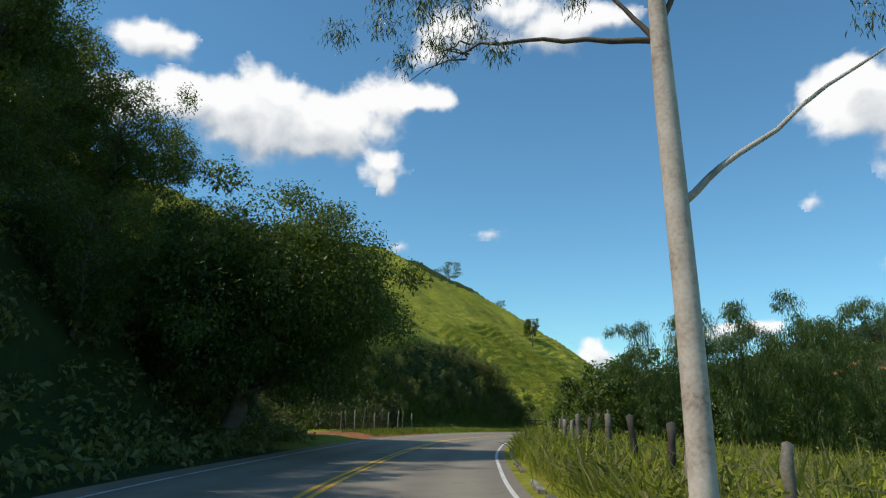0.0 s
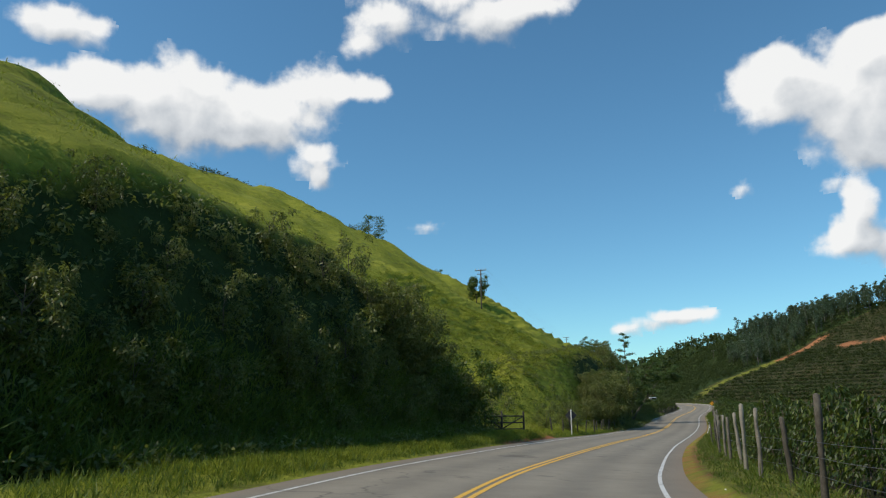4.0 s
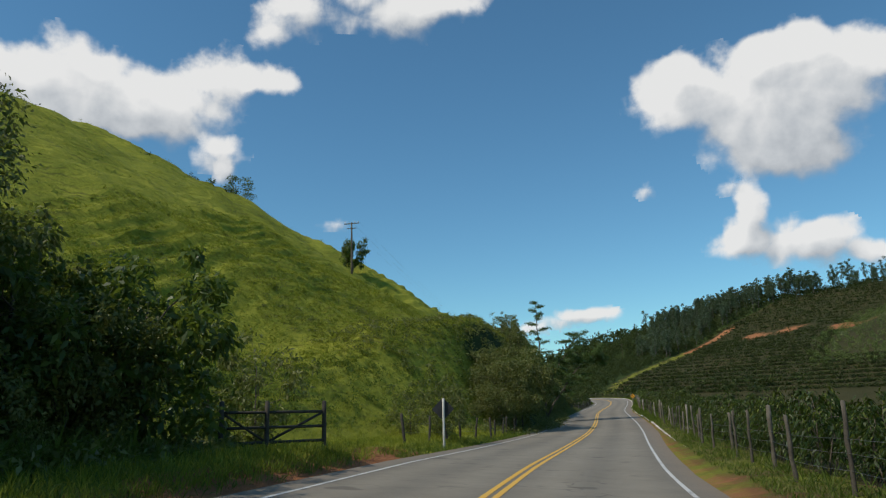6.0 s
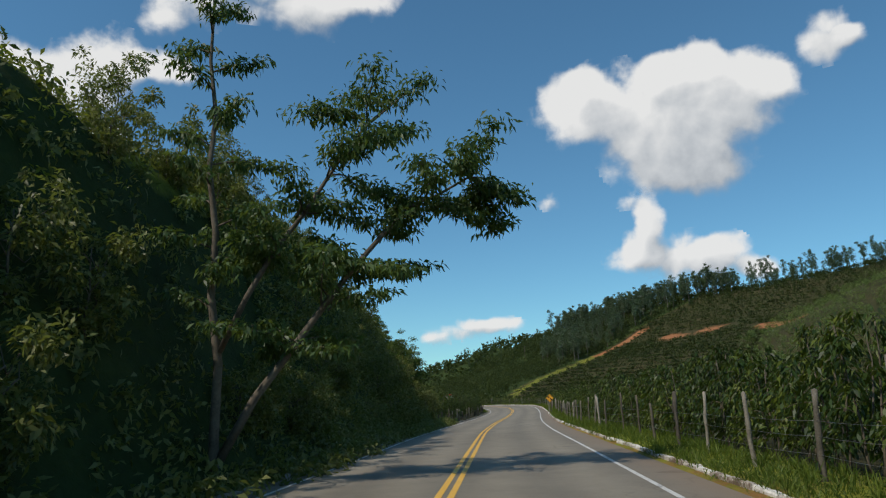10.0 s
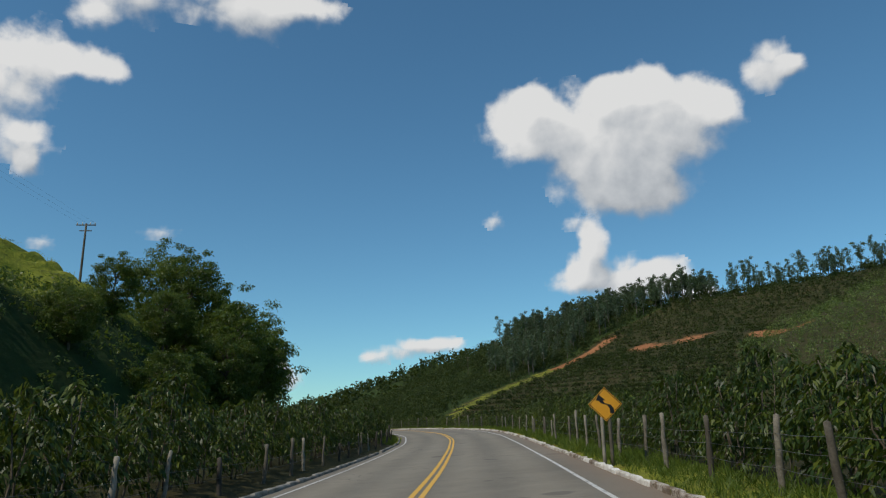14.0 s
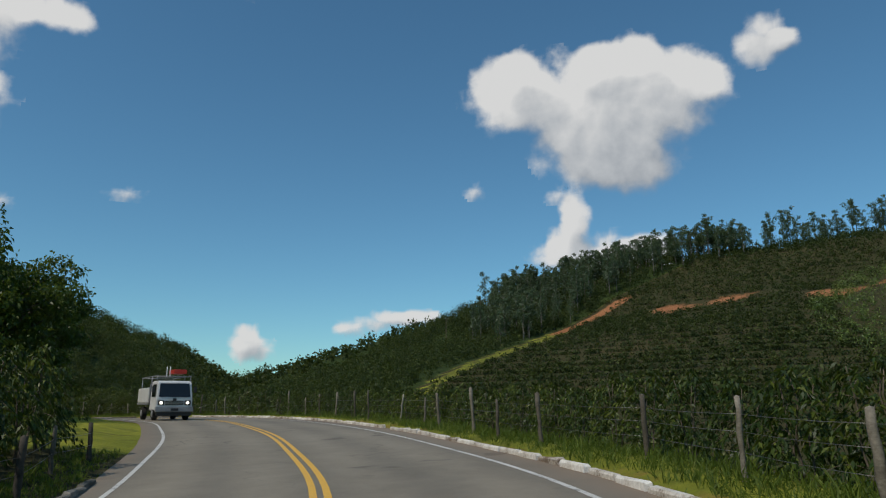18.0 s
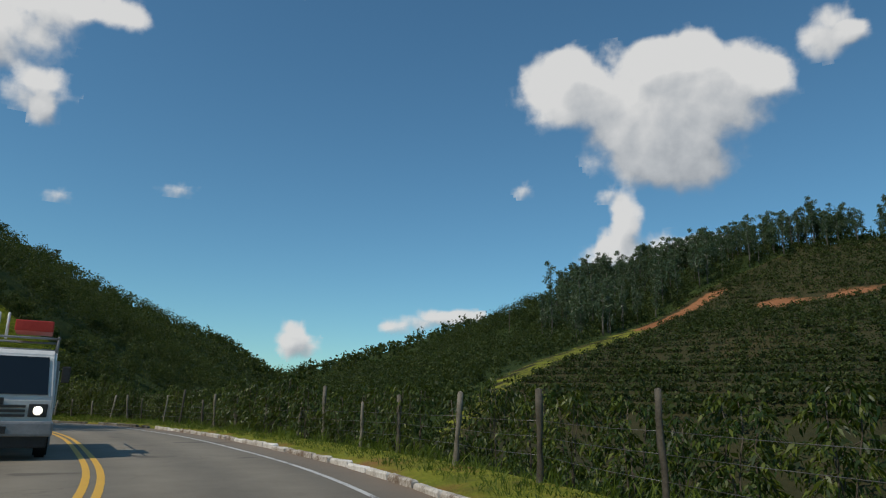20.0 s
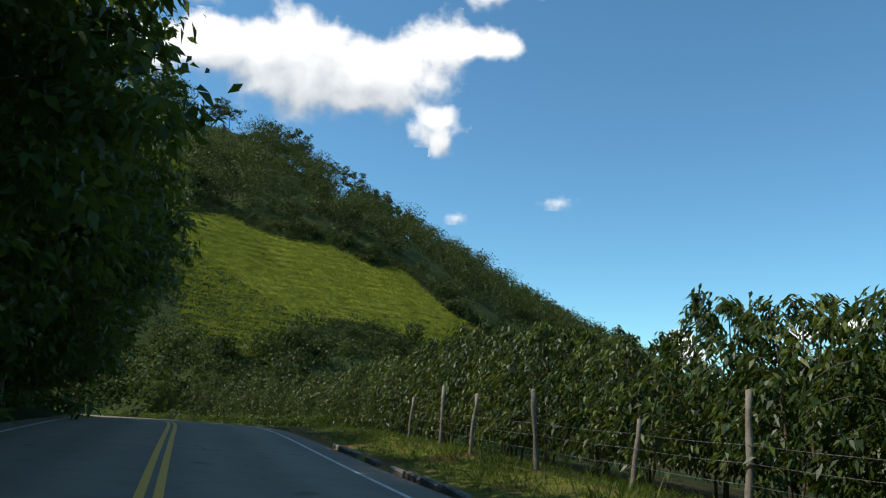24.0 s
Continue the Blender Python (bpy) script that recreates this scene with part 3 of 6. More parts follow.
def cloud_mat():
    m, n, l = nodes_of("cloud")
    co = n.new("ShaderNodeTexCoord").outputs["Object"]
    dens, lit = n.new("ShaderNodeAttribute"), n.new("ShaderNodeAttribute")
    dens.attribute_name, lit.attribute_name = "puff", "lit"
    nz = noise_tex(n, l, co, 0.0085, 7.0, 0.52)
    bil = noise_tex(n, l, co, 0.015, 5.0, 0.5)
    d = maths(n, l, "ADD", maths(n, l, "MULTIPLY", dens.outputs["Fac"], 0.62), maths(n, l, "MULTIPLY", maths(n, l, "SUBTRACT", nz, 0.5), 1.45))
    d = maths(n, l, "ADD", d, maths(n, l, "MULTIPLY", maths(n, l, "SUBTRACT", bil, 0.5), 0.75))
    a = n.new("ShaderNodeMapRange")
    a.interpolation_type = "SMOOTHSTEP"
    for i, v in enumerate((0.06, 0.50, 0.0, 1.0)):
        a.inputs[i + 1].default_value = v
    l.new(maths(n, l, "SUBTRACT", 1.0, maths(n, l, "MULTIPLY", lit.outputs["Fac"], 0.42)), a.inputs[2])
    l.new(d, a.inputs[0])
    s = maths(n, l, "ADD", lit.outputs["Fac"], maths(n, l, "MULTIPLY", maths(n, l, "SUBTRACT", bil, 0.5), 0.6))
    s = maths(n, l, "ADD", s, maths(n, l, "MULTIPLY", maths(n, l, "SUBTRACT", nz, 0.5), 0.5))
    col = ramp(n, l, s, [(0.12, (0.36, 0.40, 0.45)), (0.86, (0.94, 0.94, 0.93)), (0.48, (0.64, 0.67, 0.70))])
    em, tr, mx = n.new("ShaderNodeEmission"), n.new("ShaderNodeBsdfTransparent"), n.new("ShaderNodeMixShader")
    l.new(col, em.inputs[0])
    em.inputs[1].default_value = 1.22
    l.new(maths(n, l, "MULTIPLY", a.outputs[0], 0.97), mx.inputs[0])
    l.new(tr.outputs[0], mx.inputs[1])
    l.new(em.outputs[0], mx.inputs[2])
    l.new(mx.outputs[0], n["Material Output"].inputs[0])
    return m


def build_cloud(mat, eye, dist, puffs, thin):
    k = dist * math.pi / 180
    az0, el0 = sum(p[0] for p in puffs) / len(puffs), sum(p[1] for p in puffs) / len(puffs)
    cs = math.cos(radians(el0))
    e = [(-(p[0] - az0) * cs * k, (p[1] - el0) * k, p[2] * k * 1.10, p[3] * k * 1.17) for p in puffs]
    x0, x1 = min(p[0] - p[2] for p in e) - 40, max(p[0] + p[2] for p in e) + 40
    y0, y1 = min(p[1] - p[3] for p in e) - 30, max(p[1] + p[3] for p in e) + 30
    nx, ny = int((x1 - x0) / 9) + 2, int((y1 - y0) / 9) + 2
    gx, gy = np.meshgrid(np.linspace(x0, x1, nx), np.linspace(y0, y1, ny))

    def field(ax, ay):
        f = np.zeros_like(ax)
        for px, py, rx, ry in e:
            f += np.maximum(0, 1.15 - ((ax - px) / rx) ** 2 - ((ay - py) / ry) ** 2) ** 1.2
        return np.minimum(f, 1.6)
    f = field(gx, gy)
    size = np.mean([p[3] for p in e])
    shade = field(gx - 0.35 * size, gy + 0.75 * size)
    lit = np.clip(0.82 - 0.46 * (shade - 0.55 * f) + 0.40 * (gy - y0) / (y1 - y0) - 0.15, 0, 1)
    keep = f > 0.02
    faces = grid_faces(ny, nx)
    faces = faces[keep.ravel()[faces].any(1)]
    me = make_mesh("cloud", np.stack([gx, 0 * gx, gy], -1).reshape(-1, 3), faces, [mat])
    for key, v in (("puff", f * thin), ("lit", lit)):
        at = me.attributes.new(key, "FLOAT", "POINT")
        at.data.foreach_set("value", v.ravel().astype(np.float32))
    a, t = radians(az0), radians(el0)
    ob = new("cloud", me)
    ob.matrix_world = pose(eye[0] - math.sin(a) * math.cos(t) * dist, eye[1] + math.cos(a) * math.cos(t) * dist, 1.4 + math.sin(t) * dist, el0, 0, az0)
    tagged(ob, "white fair-weather cumulus cloud in the blue sky", "cloud", "clouds", "structure")


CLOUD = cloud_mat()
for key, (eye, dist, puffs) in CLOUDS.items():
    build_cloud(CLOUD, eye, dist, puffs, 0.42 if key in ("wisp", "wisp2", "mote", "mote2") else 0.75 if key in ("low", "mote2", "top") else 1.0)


# ---- plants: shared builders ----
rng = np.random.default_rng(7)


def unit(v):
    return v / np.maximum(np.linalg.norm(v, axis=-1, keepdims=True), 1e-9)


def leaf_quads(p, way, length, width, curl=0.25, r=rng, face=None):
    """Leaves as folded four-cornered blades: base, side, tip, side."""
    n = len(p)
    way = unit(way)
    face = np.array([0, 0, 1.0]) if face is None else face
    side = unit(np.cross(way, r.normal(size=(n, 3)) * 0.6 + face))
    length, width = np.broadcast_to(length, n)[:, None], np.broadcast_to(width, n)[:, None]
    midp = p + way * length * 0.48
    tip = p + way * length + np.array([0, 0, -1.0]) * length * curl
    up = np.cross(side, way) * width * 0.18
    v = np.stack([p, midp + side * width * 0.5 + up, tip, midp - side * width * 0.5 + up], 1)
    return v.reshape(-1, 3), np.arange(4 * n).reshape(n, 4)


def joined(parts):
    vs, fs, o = [], [], 0
    for v, f in parts:
        vs.append(v)
        fs.append(f + o)
        o += len(v)
    return np.concatenate(vs), np.concatenate(fs)


def tube(pts, radii, sides=8, twist=0.0):
    """A tapered limb along points."""
    pts = np.asarray(pts, float)
    n = len(pts)
    tan = unit(np.gradient(pts, axis=0))
    ref = np.array([0.31, 0.93, 0.17])
    a = unit(np.cross(tan, ref))
    b = np.cross(tan, a)
    ang = np.arange(sides) / sides * 2 * np.pi
    ring = np.cos(ang)[None, :, None] * a[:, None] + np.sin(ang)[None, :, None] * b[:, None]
    v = pts[:, None] + ring * np.asarray(radii, float)[:, None, None]
    f = []
    for i in range(n - 1):
        for j in range(sides):
            k = (j + 1) % sides
            f.append((i * sides + j, i * sides + k, (i + 1) * sides + k, (i + 1) * sides + j))
    v = v.reshape(-1, 3)
    c = len(v)
    v = np.concatenate([v, pts[-1:] + tan[-1:] * radii[-1] * 0.5, pts[:1]])
    for j in range(0, sides, 2):
        e = (n - 1) * sides
        f.append((e + j, e + (j + 1) % sides, e + (j + 2) % sides, c))
        f.append((j, c + 1, (j + 2) % sides, (j + 1) % sides))
    return v, np.array(f)


def bent(a, b, sag=0.0, n=6, wob=0.0, r=rng):
    a, b = np.asarray(a, float), np.asarray(b, float)
    t = np.linspace(0, 1, n)[:, None]
    p = a + (b - a) * t
    p[:, 2] += (sag * 4 * t * (1 - t))[:, 0]
    if wob:
        p[1:-1] += r.normal(size=(n - 2, 3)) * wob
    return p


def part(name, me, parent, label="", mat=None):
    ob = new(name, me)
    ob.parent = parent
    if mat is not None:
        me.materials.append(mat)
    if label:
        tagged(ob, label)
    return ob


def clump(c, rad, n, size, width, r, droop=0.2, hollow=0.55):
    """Leaves in a rounded, ragged clump."""
    d = unit(r.normal(size=(n, 3)))
    q = r.uniform(hollow, 1.0, size=(n, 1)) ** 0.7 * (1 + 0.13 * r.normal(size=(n, 1)))
    p = np.asarray(c) + d * q * np.asarray(rad)
    way = d * 0.35 + r.normal(size=(n, 3)) * 0.6 + np.array([0, 0, -droop])
    s = size * r.uniform(0.6, 1.35, n)
    return leaf_quads(p, way, s, s * width, 0.2, r, d * 0.8 + np.array([0, 0, 0.5]))


def box_mesh(name, sx, sy, sz, mat, bevel=0.0, at=(0, 0, 0)):
    bm = bmesh.new()
    bmesh.ops.create_cube(bm, size=1.0)
    bmesh.ops.scale(bm, vec=(sx, sy, sz), verts=bm.verts)
    if bevel:
        bmesh.ops.bevel(bm, geom=bm.edges[:], offset=bevel, segments=2, affect="EDGES", profile=0.6)
    bmesh.ops.translate(bm, vec=at, verts=bm.verts)
    me = bpy.data.meshes.new(name)
    bm.to_mesh(me)
    bm.free()
    me.materials.append(mat)
    return me


def tree_meshes(seed, height, crown, clumps, leaves, leaf, bark, foliage, trunk_r=0.16, bare=0.35, width=0.42, flat=0.75, lean=(0, 0), spread=1.0):
    """Trunk with limbs, and a crown of leaf clumps at their ends."""
    r = np.random.default_rng(seed)
    top = np.array([lean[0], lean[1], height * 0.82])
    tr = [tube(bent((0, 0, -0.6), top, 0, 9, trunk_r * 0.5, r), np.linspace(trunk_r * 1.25, trunk_r * 0.25, 9), 9)]
    lv = []
    for i in range(clumps):
        h = bare + (1 - bare) * (i + 0.5) / clumps
        ang = i * 2.4 + r.uniform(-0.5, 0.5)
        base = top * (h * 0.85)
        base[2] = height * h * 0.72
        reach = crown * spread * math.sqrt(max(0.05, 1 - ((h - 0.62) / 0.45) ** 2)) * r.uniform(0.55, 1.0)
        end = np.array([top[0] * h + math.cos(ang) * reach, top[1] * h + math.sin(ang) * reach, height * (h * 0.92 + 0.06) * r.uniform(0.94, 1.05)])
        tr.append(tube(bent(base, end, r.uniform(-0.3, 0.4), 6, 0.12, r), np.linspace(trunk_r * 0.42, trunk_r * 0.07, 6), 5))
        rad = crown * r.uniform(0.26, 0.46) * np.array([1, 1, flat])
        lv.append(clump(end, rad, leaves, leaf, width, r))
        for _ in range(2):
            o = end + r.normal(size=3) * crown * 0.24
            lv.append(clump(o, rad * 0.55, leaves // 3, leaf, width, r, hollow=0.2))
    v, f = joined(tr)
    a = make_mesh("trunk", v, f, [bark], True)
    v, f = joined(lv)
    return a, make_mesh("crown", v, f, [foliage])


def place_tree(name, meshes, x, y, label, category="tree", group="", turn=0.0, size=1.0, sink=0.1, tilt=0.0):
    ob = new(name)
    ob.matrix_world = pose(x, y, float(land(x, y)) - sink, tilt, 0, turn) @ Matrix.Scale(size, 4)
    part("trunk", meshes[0], ob)
    part("crown", meshes[1], ob)
    return tagged(ob, label, category, group)


def stuff(name, pieces, mat, label, category):
    v, f = joined(pieces)
    return tagged(new(name, make_mesh(name, v, f, [mat])), label, category, kind="stuff")


def scatter(y0, y1, d0, d1, n, r):
    y, d = r.uniform(y0, y1, n), r.uniform(d0, d1, n)
    c = road_cos(y)
    s = -np.sign(road_x(y + 1) - road_x(y - 1)) * np.sqrt(np.maximum(0, 1 - c * c))
    x, y = road_x(y) + d * c, y + d * s
    return np.stack([x, y, land(x, y)], -1)


def blades(p, h, n, spread, r, lean=0.45, w=0.02):
    """Tufts of grass: n narrow blades at each place."""
    m = len(p)
    h = np.broadcast_to(h, m)
    q = np.repeat(p, n, 0) + np.concatenate([r.normal(size=(m * n, 2)) * spread, np.full((m * n, 1), -0.04)], 1)
    way = np.concatenate([r.normal(size=(m * n, 2)) * lean, np.ones((m * n, 1))], 1)
    hh = np.repeat(h, n) * r.uniform(0.5, 1.25, m * n)
    return leaf_quads(q, way, hh, np.maximum(hh * 0.034, w), r.uniform(0.05, 0.4, (m * n, 1)), r)


# ---- trees ----
# the tall eucalyptus beside the fence
def roadside_eucalyptus(x, y):
    r = np.random.default_rng(3)
    ob = new("eucalyptus_tree")
    ob.matrix_world = Matrix.Translation((x, y, 0.95)) @ Matrix.Scale(0.43, 4)
    trunk = np.concatenate([[(0.05, -0.1, -2.9), (0.03, -0.05, -2.2), (0.0, 0.0, -1.2)], bent((0, 0, -0.3), (-0.35, 0.6, 14.5), 0, 13, 0.0, r)])
    trunk[:, 0] += 0.10 * np.sin(np.linspace(0, 7, 16)) * np.linspace(0, 1, 16)
    rad = np.interp(np.linspace(0, 1, 16), [0, 0.10, 0.2, 0.6, 1], [0.36, 0.28, 0.255, 0.225, 0.10])
    part("trunk", make_mesh("trunk", *tube(trunk, rad, 14), [PALEBARK], True), ob, "pale smooth peeling eucalyptus trunk")
    limbs = [((-0.12, 0.2, 5.0), (1.3, 0.6, 6.3), (5.2, 1.5, 9.3), 0.085), ((-0.2, 0.4, 8.7), (-2.2, 0.9, 8.9), (-4.4, 1.4, 8.8), 0.075),
             ((-0.2, 0.4, 8.5), (-0.9, 0.7, 9.6), (-2.6, 1.6, 11.6), 0.07), ((-0.2, 0.4, 9.2), (0.5, 0.6, 10.6), (1.5, 1.0, 13.0), 0.07),
             ((-0.3, 0.5, 11.5), (-1.0, 0, 13.0), (-2.2, -0.6, 15.0), 0.05), ((-0.3, 0.6, 13), (0.3, 1.2, 15), (0.8, 1.6, 17), 0.05)]
    lv = []
    for a, b, c, rr in limbs:
        p = np.concatenate([bent(a, b, 0.05, 5, 0.02, r), bent(b, c, 0.1, 6, 0.05, r)[1:]])
        part("limb", make_mesh("limb", *tube(p, np.linspace(rr, rr * 0.35, len(p)), 8), [PALEBARK if c[0] > 4 else BARK], True), ob)
        if c[0] < 4:
            for i in range(13 if c[0] < -2 else 7):
                q = np.asarray(c) + r.normal(size=3) * (0.95, 0.8, 0.5) + (-0.5 if c[0] < -4 else 0, 0, 0.55)
                lv.append(clump(q, (0.5, 0.55, 0.40), 190, 0.15, 0.18, r, 1.1, 0.1))
        else:
            for i in range(4):
                lv.append(clump(np.asarray(c) + r.normal(size=3) * 0.8 + (0.8, 0, 0.8), (0.6, 0.6, 0.45), 90, 0.20, 0.17, r, 1.0, 0.1))
    for i in range(5):
        a = np.array([-4.2, 1.4, 8.8]) + r.normal(size=3) * 0.1
        b = a + np.array([r.uniform(-1.6, -0.2), r.uniform(-0.4, 0.6), r.uniform(-0.9, 0.3)])
        part("twig", make_mesh("twig", *tube(bent(a, b, 0.1, 5, 0.04, r), np.linspace(0.025, 0.008, 5), 5), [BARK], True), ob)
    v, f = joined(lv)
    part("crown", make_mesh("crown", v, f, [EUCLEAF]), ob, "hanging narrow grey-green leaves")
    tagged(ob, "tall eucalyptus with pale peeling trunk beside the fence", "tree")


roadside_eucalyptus(2.02, 5.55)

# wooded bank at the start: dark broad-leaved trees that overhang the road
WOOD_A = [tree_meshes(40 + i, 8.5 + i, 3.4 + 0.3 * i, 18, 560, 0.17, BARK, BROAD, 0.17, 0.15, 0.5, 0.8) for i in range(3)]
r = np.random.default_rng(11)
n_ = 0
for yy in np.arange(-14, 30, 3.1):
    for dd in (-8.5, -12.5, -17.0):
        x, y = beside(yy + r.uniform(-1, 1), dd + r.uniform(-1.2, 1.2))
        place_tree("bank_tree", WOOD_A[n_ % 3], x, y, "dark leafy tree on the shaded road bank", "tree", "trees on the bank", r.uniform(0, 360), r.uniform(0.65, 0.95) * (0.6 if dd > -10 else 0.76 if yy > 10 else 0.95))
        n_ += 1
BIG = tree_meshes(5, 7.7, 4.1, 46, 1500, 0.14, BARK, BROAD, 0.34, 0.26, 0.45, 0.7, (1.2, -0.6), 1.0)
place_tree("overhanging_tree", BIG, -7.7, 26.2, "large dark leafy tree hanging over the road", "tree", turn=0, size=1.04)
place_tree("overhanging_tree", BIG, -9.0, 33.5, "second leafy tree reaching over the shaded road", "tree", turn=140, size=1.0)
for i, (yy, dd, k) in enumerate(((13, -13, 0.95), (17, -14.5, 1.0), (21, -13.5, 0.9), (25, -15, 0.95), (20, -18, 1.0), (29, -14, 0.8))):
    x, y = beside(yy, dd)
    place_tree("bank_tree", WOOD_A[i % 3], x, y, "dark leafy tree on the shaded road bank", "tree", "trees on the bank", 77 * i, k * 0.8)

# feathery bamboo and bushes on the far side of the fence
def bamboo(seed, stems, h):
    """Culms that arch over, with hanging plumes of narrow leaves along their upper half."""
    r = np.random.default_rng(seed)
    st, lv = [], []
    for i in range(stems):
        a = i * 2.4 + r.uniform(-0.4, 0.4)
        base = np.array([math.cos(a), math.sin(a), 0]) * r.uniform(0.2, 1.0)
        out = np.array([math.cos(a), math.sin(a), 0]) * r.uniform(1.6, 3.6)
        t = np.linspace(0, 1, 12)[:, None]
        hh = h * r.uniform(0.62, 1.12)
        p = base + out * t ** 2.2 + np.array([0, 0, 1]) * hh * (1.32 * t - 0.50 * t ** 4)
        st.append(make_mesh("culm", *tube(p, np.linspace(0.05, 0.010, 12), 6), [LUSH], True))
        for k in range(2, 12):
            w = 0.40 + 0.32 * math.sin((k - 1) / 11 * math.pi)
            q = p[k] + r.normal(size=3) * 0.08 - np.array([0, 0, 0.22 * w])
            lv.append(clump(q, np.array([w, w, 0.8 * w]), 210, 0.21, 0.16, r, 1.3, 0.15))
    return st, make_mesh("foliage", *joined(lv), [FEATHER])


BAMBOO = [bamboo(60, 12, 10.5), bamboo(61, 10, 9.2)]
for i, (x, y, s) in enumerate(((7.9, 25.4, 0.52), (13.5, 31, 0.86), (17.2, 32.2, 0.82), (21.5, 34, 0.84), (26.5, 37, 0.95))):
    ob = new("bamboo_clump")
    ob.matrix_world = pose(x, y, float(land(x, y)) - 0.1, 0, 0, 70 * i) @ Matrix.Scale(s, 4)
    for culm in BAMBOO[i % 2][0]:
        part("culm", culm, ob)
    part("foliage", BAMBOO[i % 2][1], ob)
    tagged(ob, "arching feathery green bamboo clump behind the fence", "bamboo", "bamboo clumps")
BUSH_B = [tree_meshes(70 + i, 4.6 + 0.5 * i, 2.4, 12, 240, 0.26, BARK, BROAD, 0.08, 0.08, 0.45, 0.85) for i in range(2)]
for i, (x, y, s) in enumerate(((8.6, 38.5, 0.9), (11.2, 40, 1.0), (13.6, 42, 0.95), (10.4, 43.5, 0.8), (16.5, 43, 1.0), (19.5, 42, 1.0), (22.5, 45, 1.05), (26, 48, 1.1), (31, 48, 1.1), (36, 46, 1.2), (33, 42, 1.1), (41, 50, 1.2))):
    place_tree("bush", BUSH_B[i % 2], x, y, "dense dark green bush at the field edge", "bush", "bushes at the field edge", 50 * i, s)

# the tall feathery tree at the end of the cut bank
def feather_tree(x, y):
    r = np.random.default_rng(21)
    ob = new("feathery_tree")
    ob.location = (x, y, float(land(x, y)) - 0.1)
    stem = bent((0, 0, -0.4), (-0.5, 0.2, 12.2), 0, 10, 0.06, r)
    low = bent((0.1, 0, 0.4), (5.4, -1.2, 6.6), 1.0, 9, 0.08, r)
    high = bent((0, 0, 2.6), (3.8, -0.6, 8.6), 0.7, 8, 0.08, r)
    part("trunk", make_mesh("trunk", *tube(stem, np.linspace(0.12, 0.02, 10), 8), [BARK], True), ob, "slender upright grey stem")
    for limb, w in ((low, 0.10), (high, 0.07)):
        part("limb", make_mesh("limb", *tube(limb, np.linspace(w, 0.025, len(limb)), 7), [BARK], True), ob)
    tw, lv = [], []

    def spray(base, a, reach, lift, rad, n):
        end = base + np.array([math.cos(a) * reach, math.sin(a) * reach, lift])
        tw.append(tube(bent(base, end, 0.12, 5, 0.03, r), np.linspace(0.025, 0.006, 5), 5))
        for u in (0.4, 0.7, 1.0):
            lv.append(clump(base + (end - base) * u + (0, 0, 0.1), (rad, rad, rad * 0.26), n, 0.17, 0.34, r, 0.6, 0.0))
    for i in range(20):
        h = 3.0 + 9.0 * i / 19
        base = np.array([np.interp(h, stem[:, 2], stem[:, 0]), np.interp(h, stem[:, 2], stem[:, 1]), h])
        spray(base, i * 2.4, float(np.interp(h, [3, 6, 9.5, 12], [1.1, 1.5, 0.95, 0.45])) * r.uniform(0.8, 1.15), r.uniform(0.1, 0.5), 0.42, 70)
    for limb, n in ((low, 30), (high, 22)):
        for i in range(n):
            base = limb[2 + int(r.integers(len(limb) - 2))] + r.normal(size=3) * 0.1
            spray(base, i * 2.4, r.uniform(0.7, 1.9), r.uniform(-0.5, 0.9), 0.55, 95)
    for i in range(7):
        spray(low[-1], -0.6 + 0.25 * i, r.uniform(0.6, 1.3), r.uniform(-1.3, -0.2), 0.4, 80)
    part("twigs", make_mesh("twigs", *joined(tw), [BARK], True), ob)
    part("crown", make_mesh("crown", *joined(lv), [FEATHER]), ob, "thin layered feathery leaves")
    tagged(ob, "tall slender feathery tree leaning over the cut bank", "tree")


feather_tree(40.0, 148.2)
for i, (x, y, s) in enumerate(((8.6, 94.2, 0.8), (10.7, 96.9, 0.95), (9.0, 97.8, 0.75), (11.4, 104.5, 0.55))):
    place_tree("bush", BUSH_B[i % 2], x, y, "tall dark bush beside the farm gate", "bush", "bushes beside the gate", 70 * i, s)

# lone trees on the pasture
LONE = [tree_meshes(81, 5.2, 2.4, 9, 130, 0.26, BARK, FEATHER, 0.10, 0.35, 0.35, 0.4), tree_meshes(82, 5.6, 1.9, 12, 190, 0.28, BARK, BROAD, 0.10, 0.25, 0.5, 0.9)]
for i, (x, y, k, s, lab) in enumerate(((2.0, 226, 0, 1.6, "small spreading tree on the grassy hill crest"), (22.5, 263, 0, 0.85, "small thin tree on the grassy hill crest"),
                                      (23.0, 180, 1, 0.95, "round dark tree standing on the pasture slope"), (-8.2, 70.5, 0, 0.68, "small spreading tree above the cut bank"))):
    place_tree("pasture_tree", LONE[k], x, y, lab, "tree", turn=80 * i, size=s)

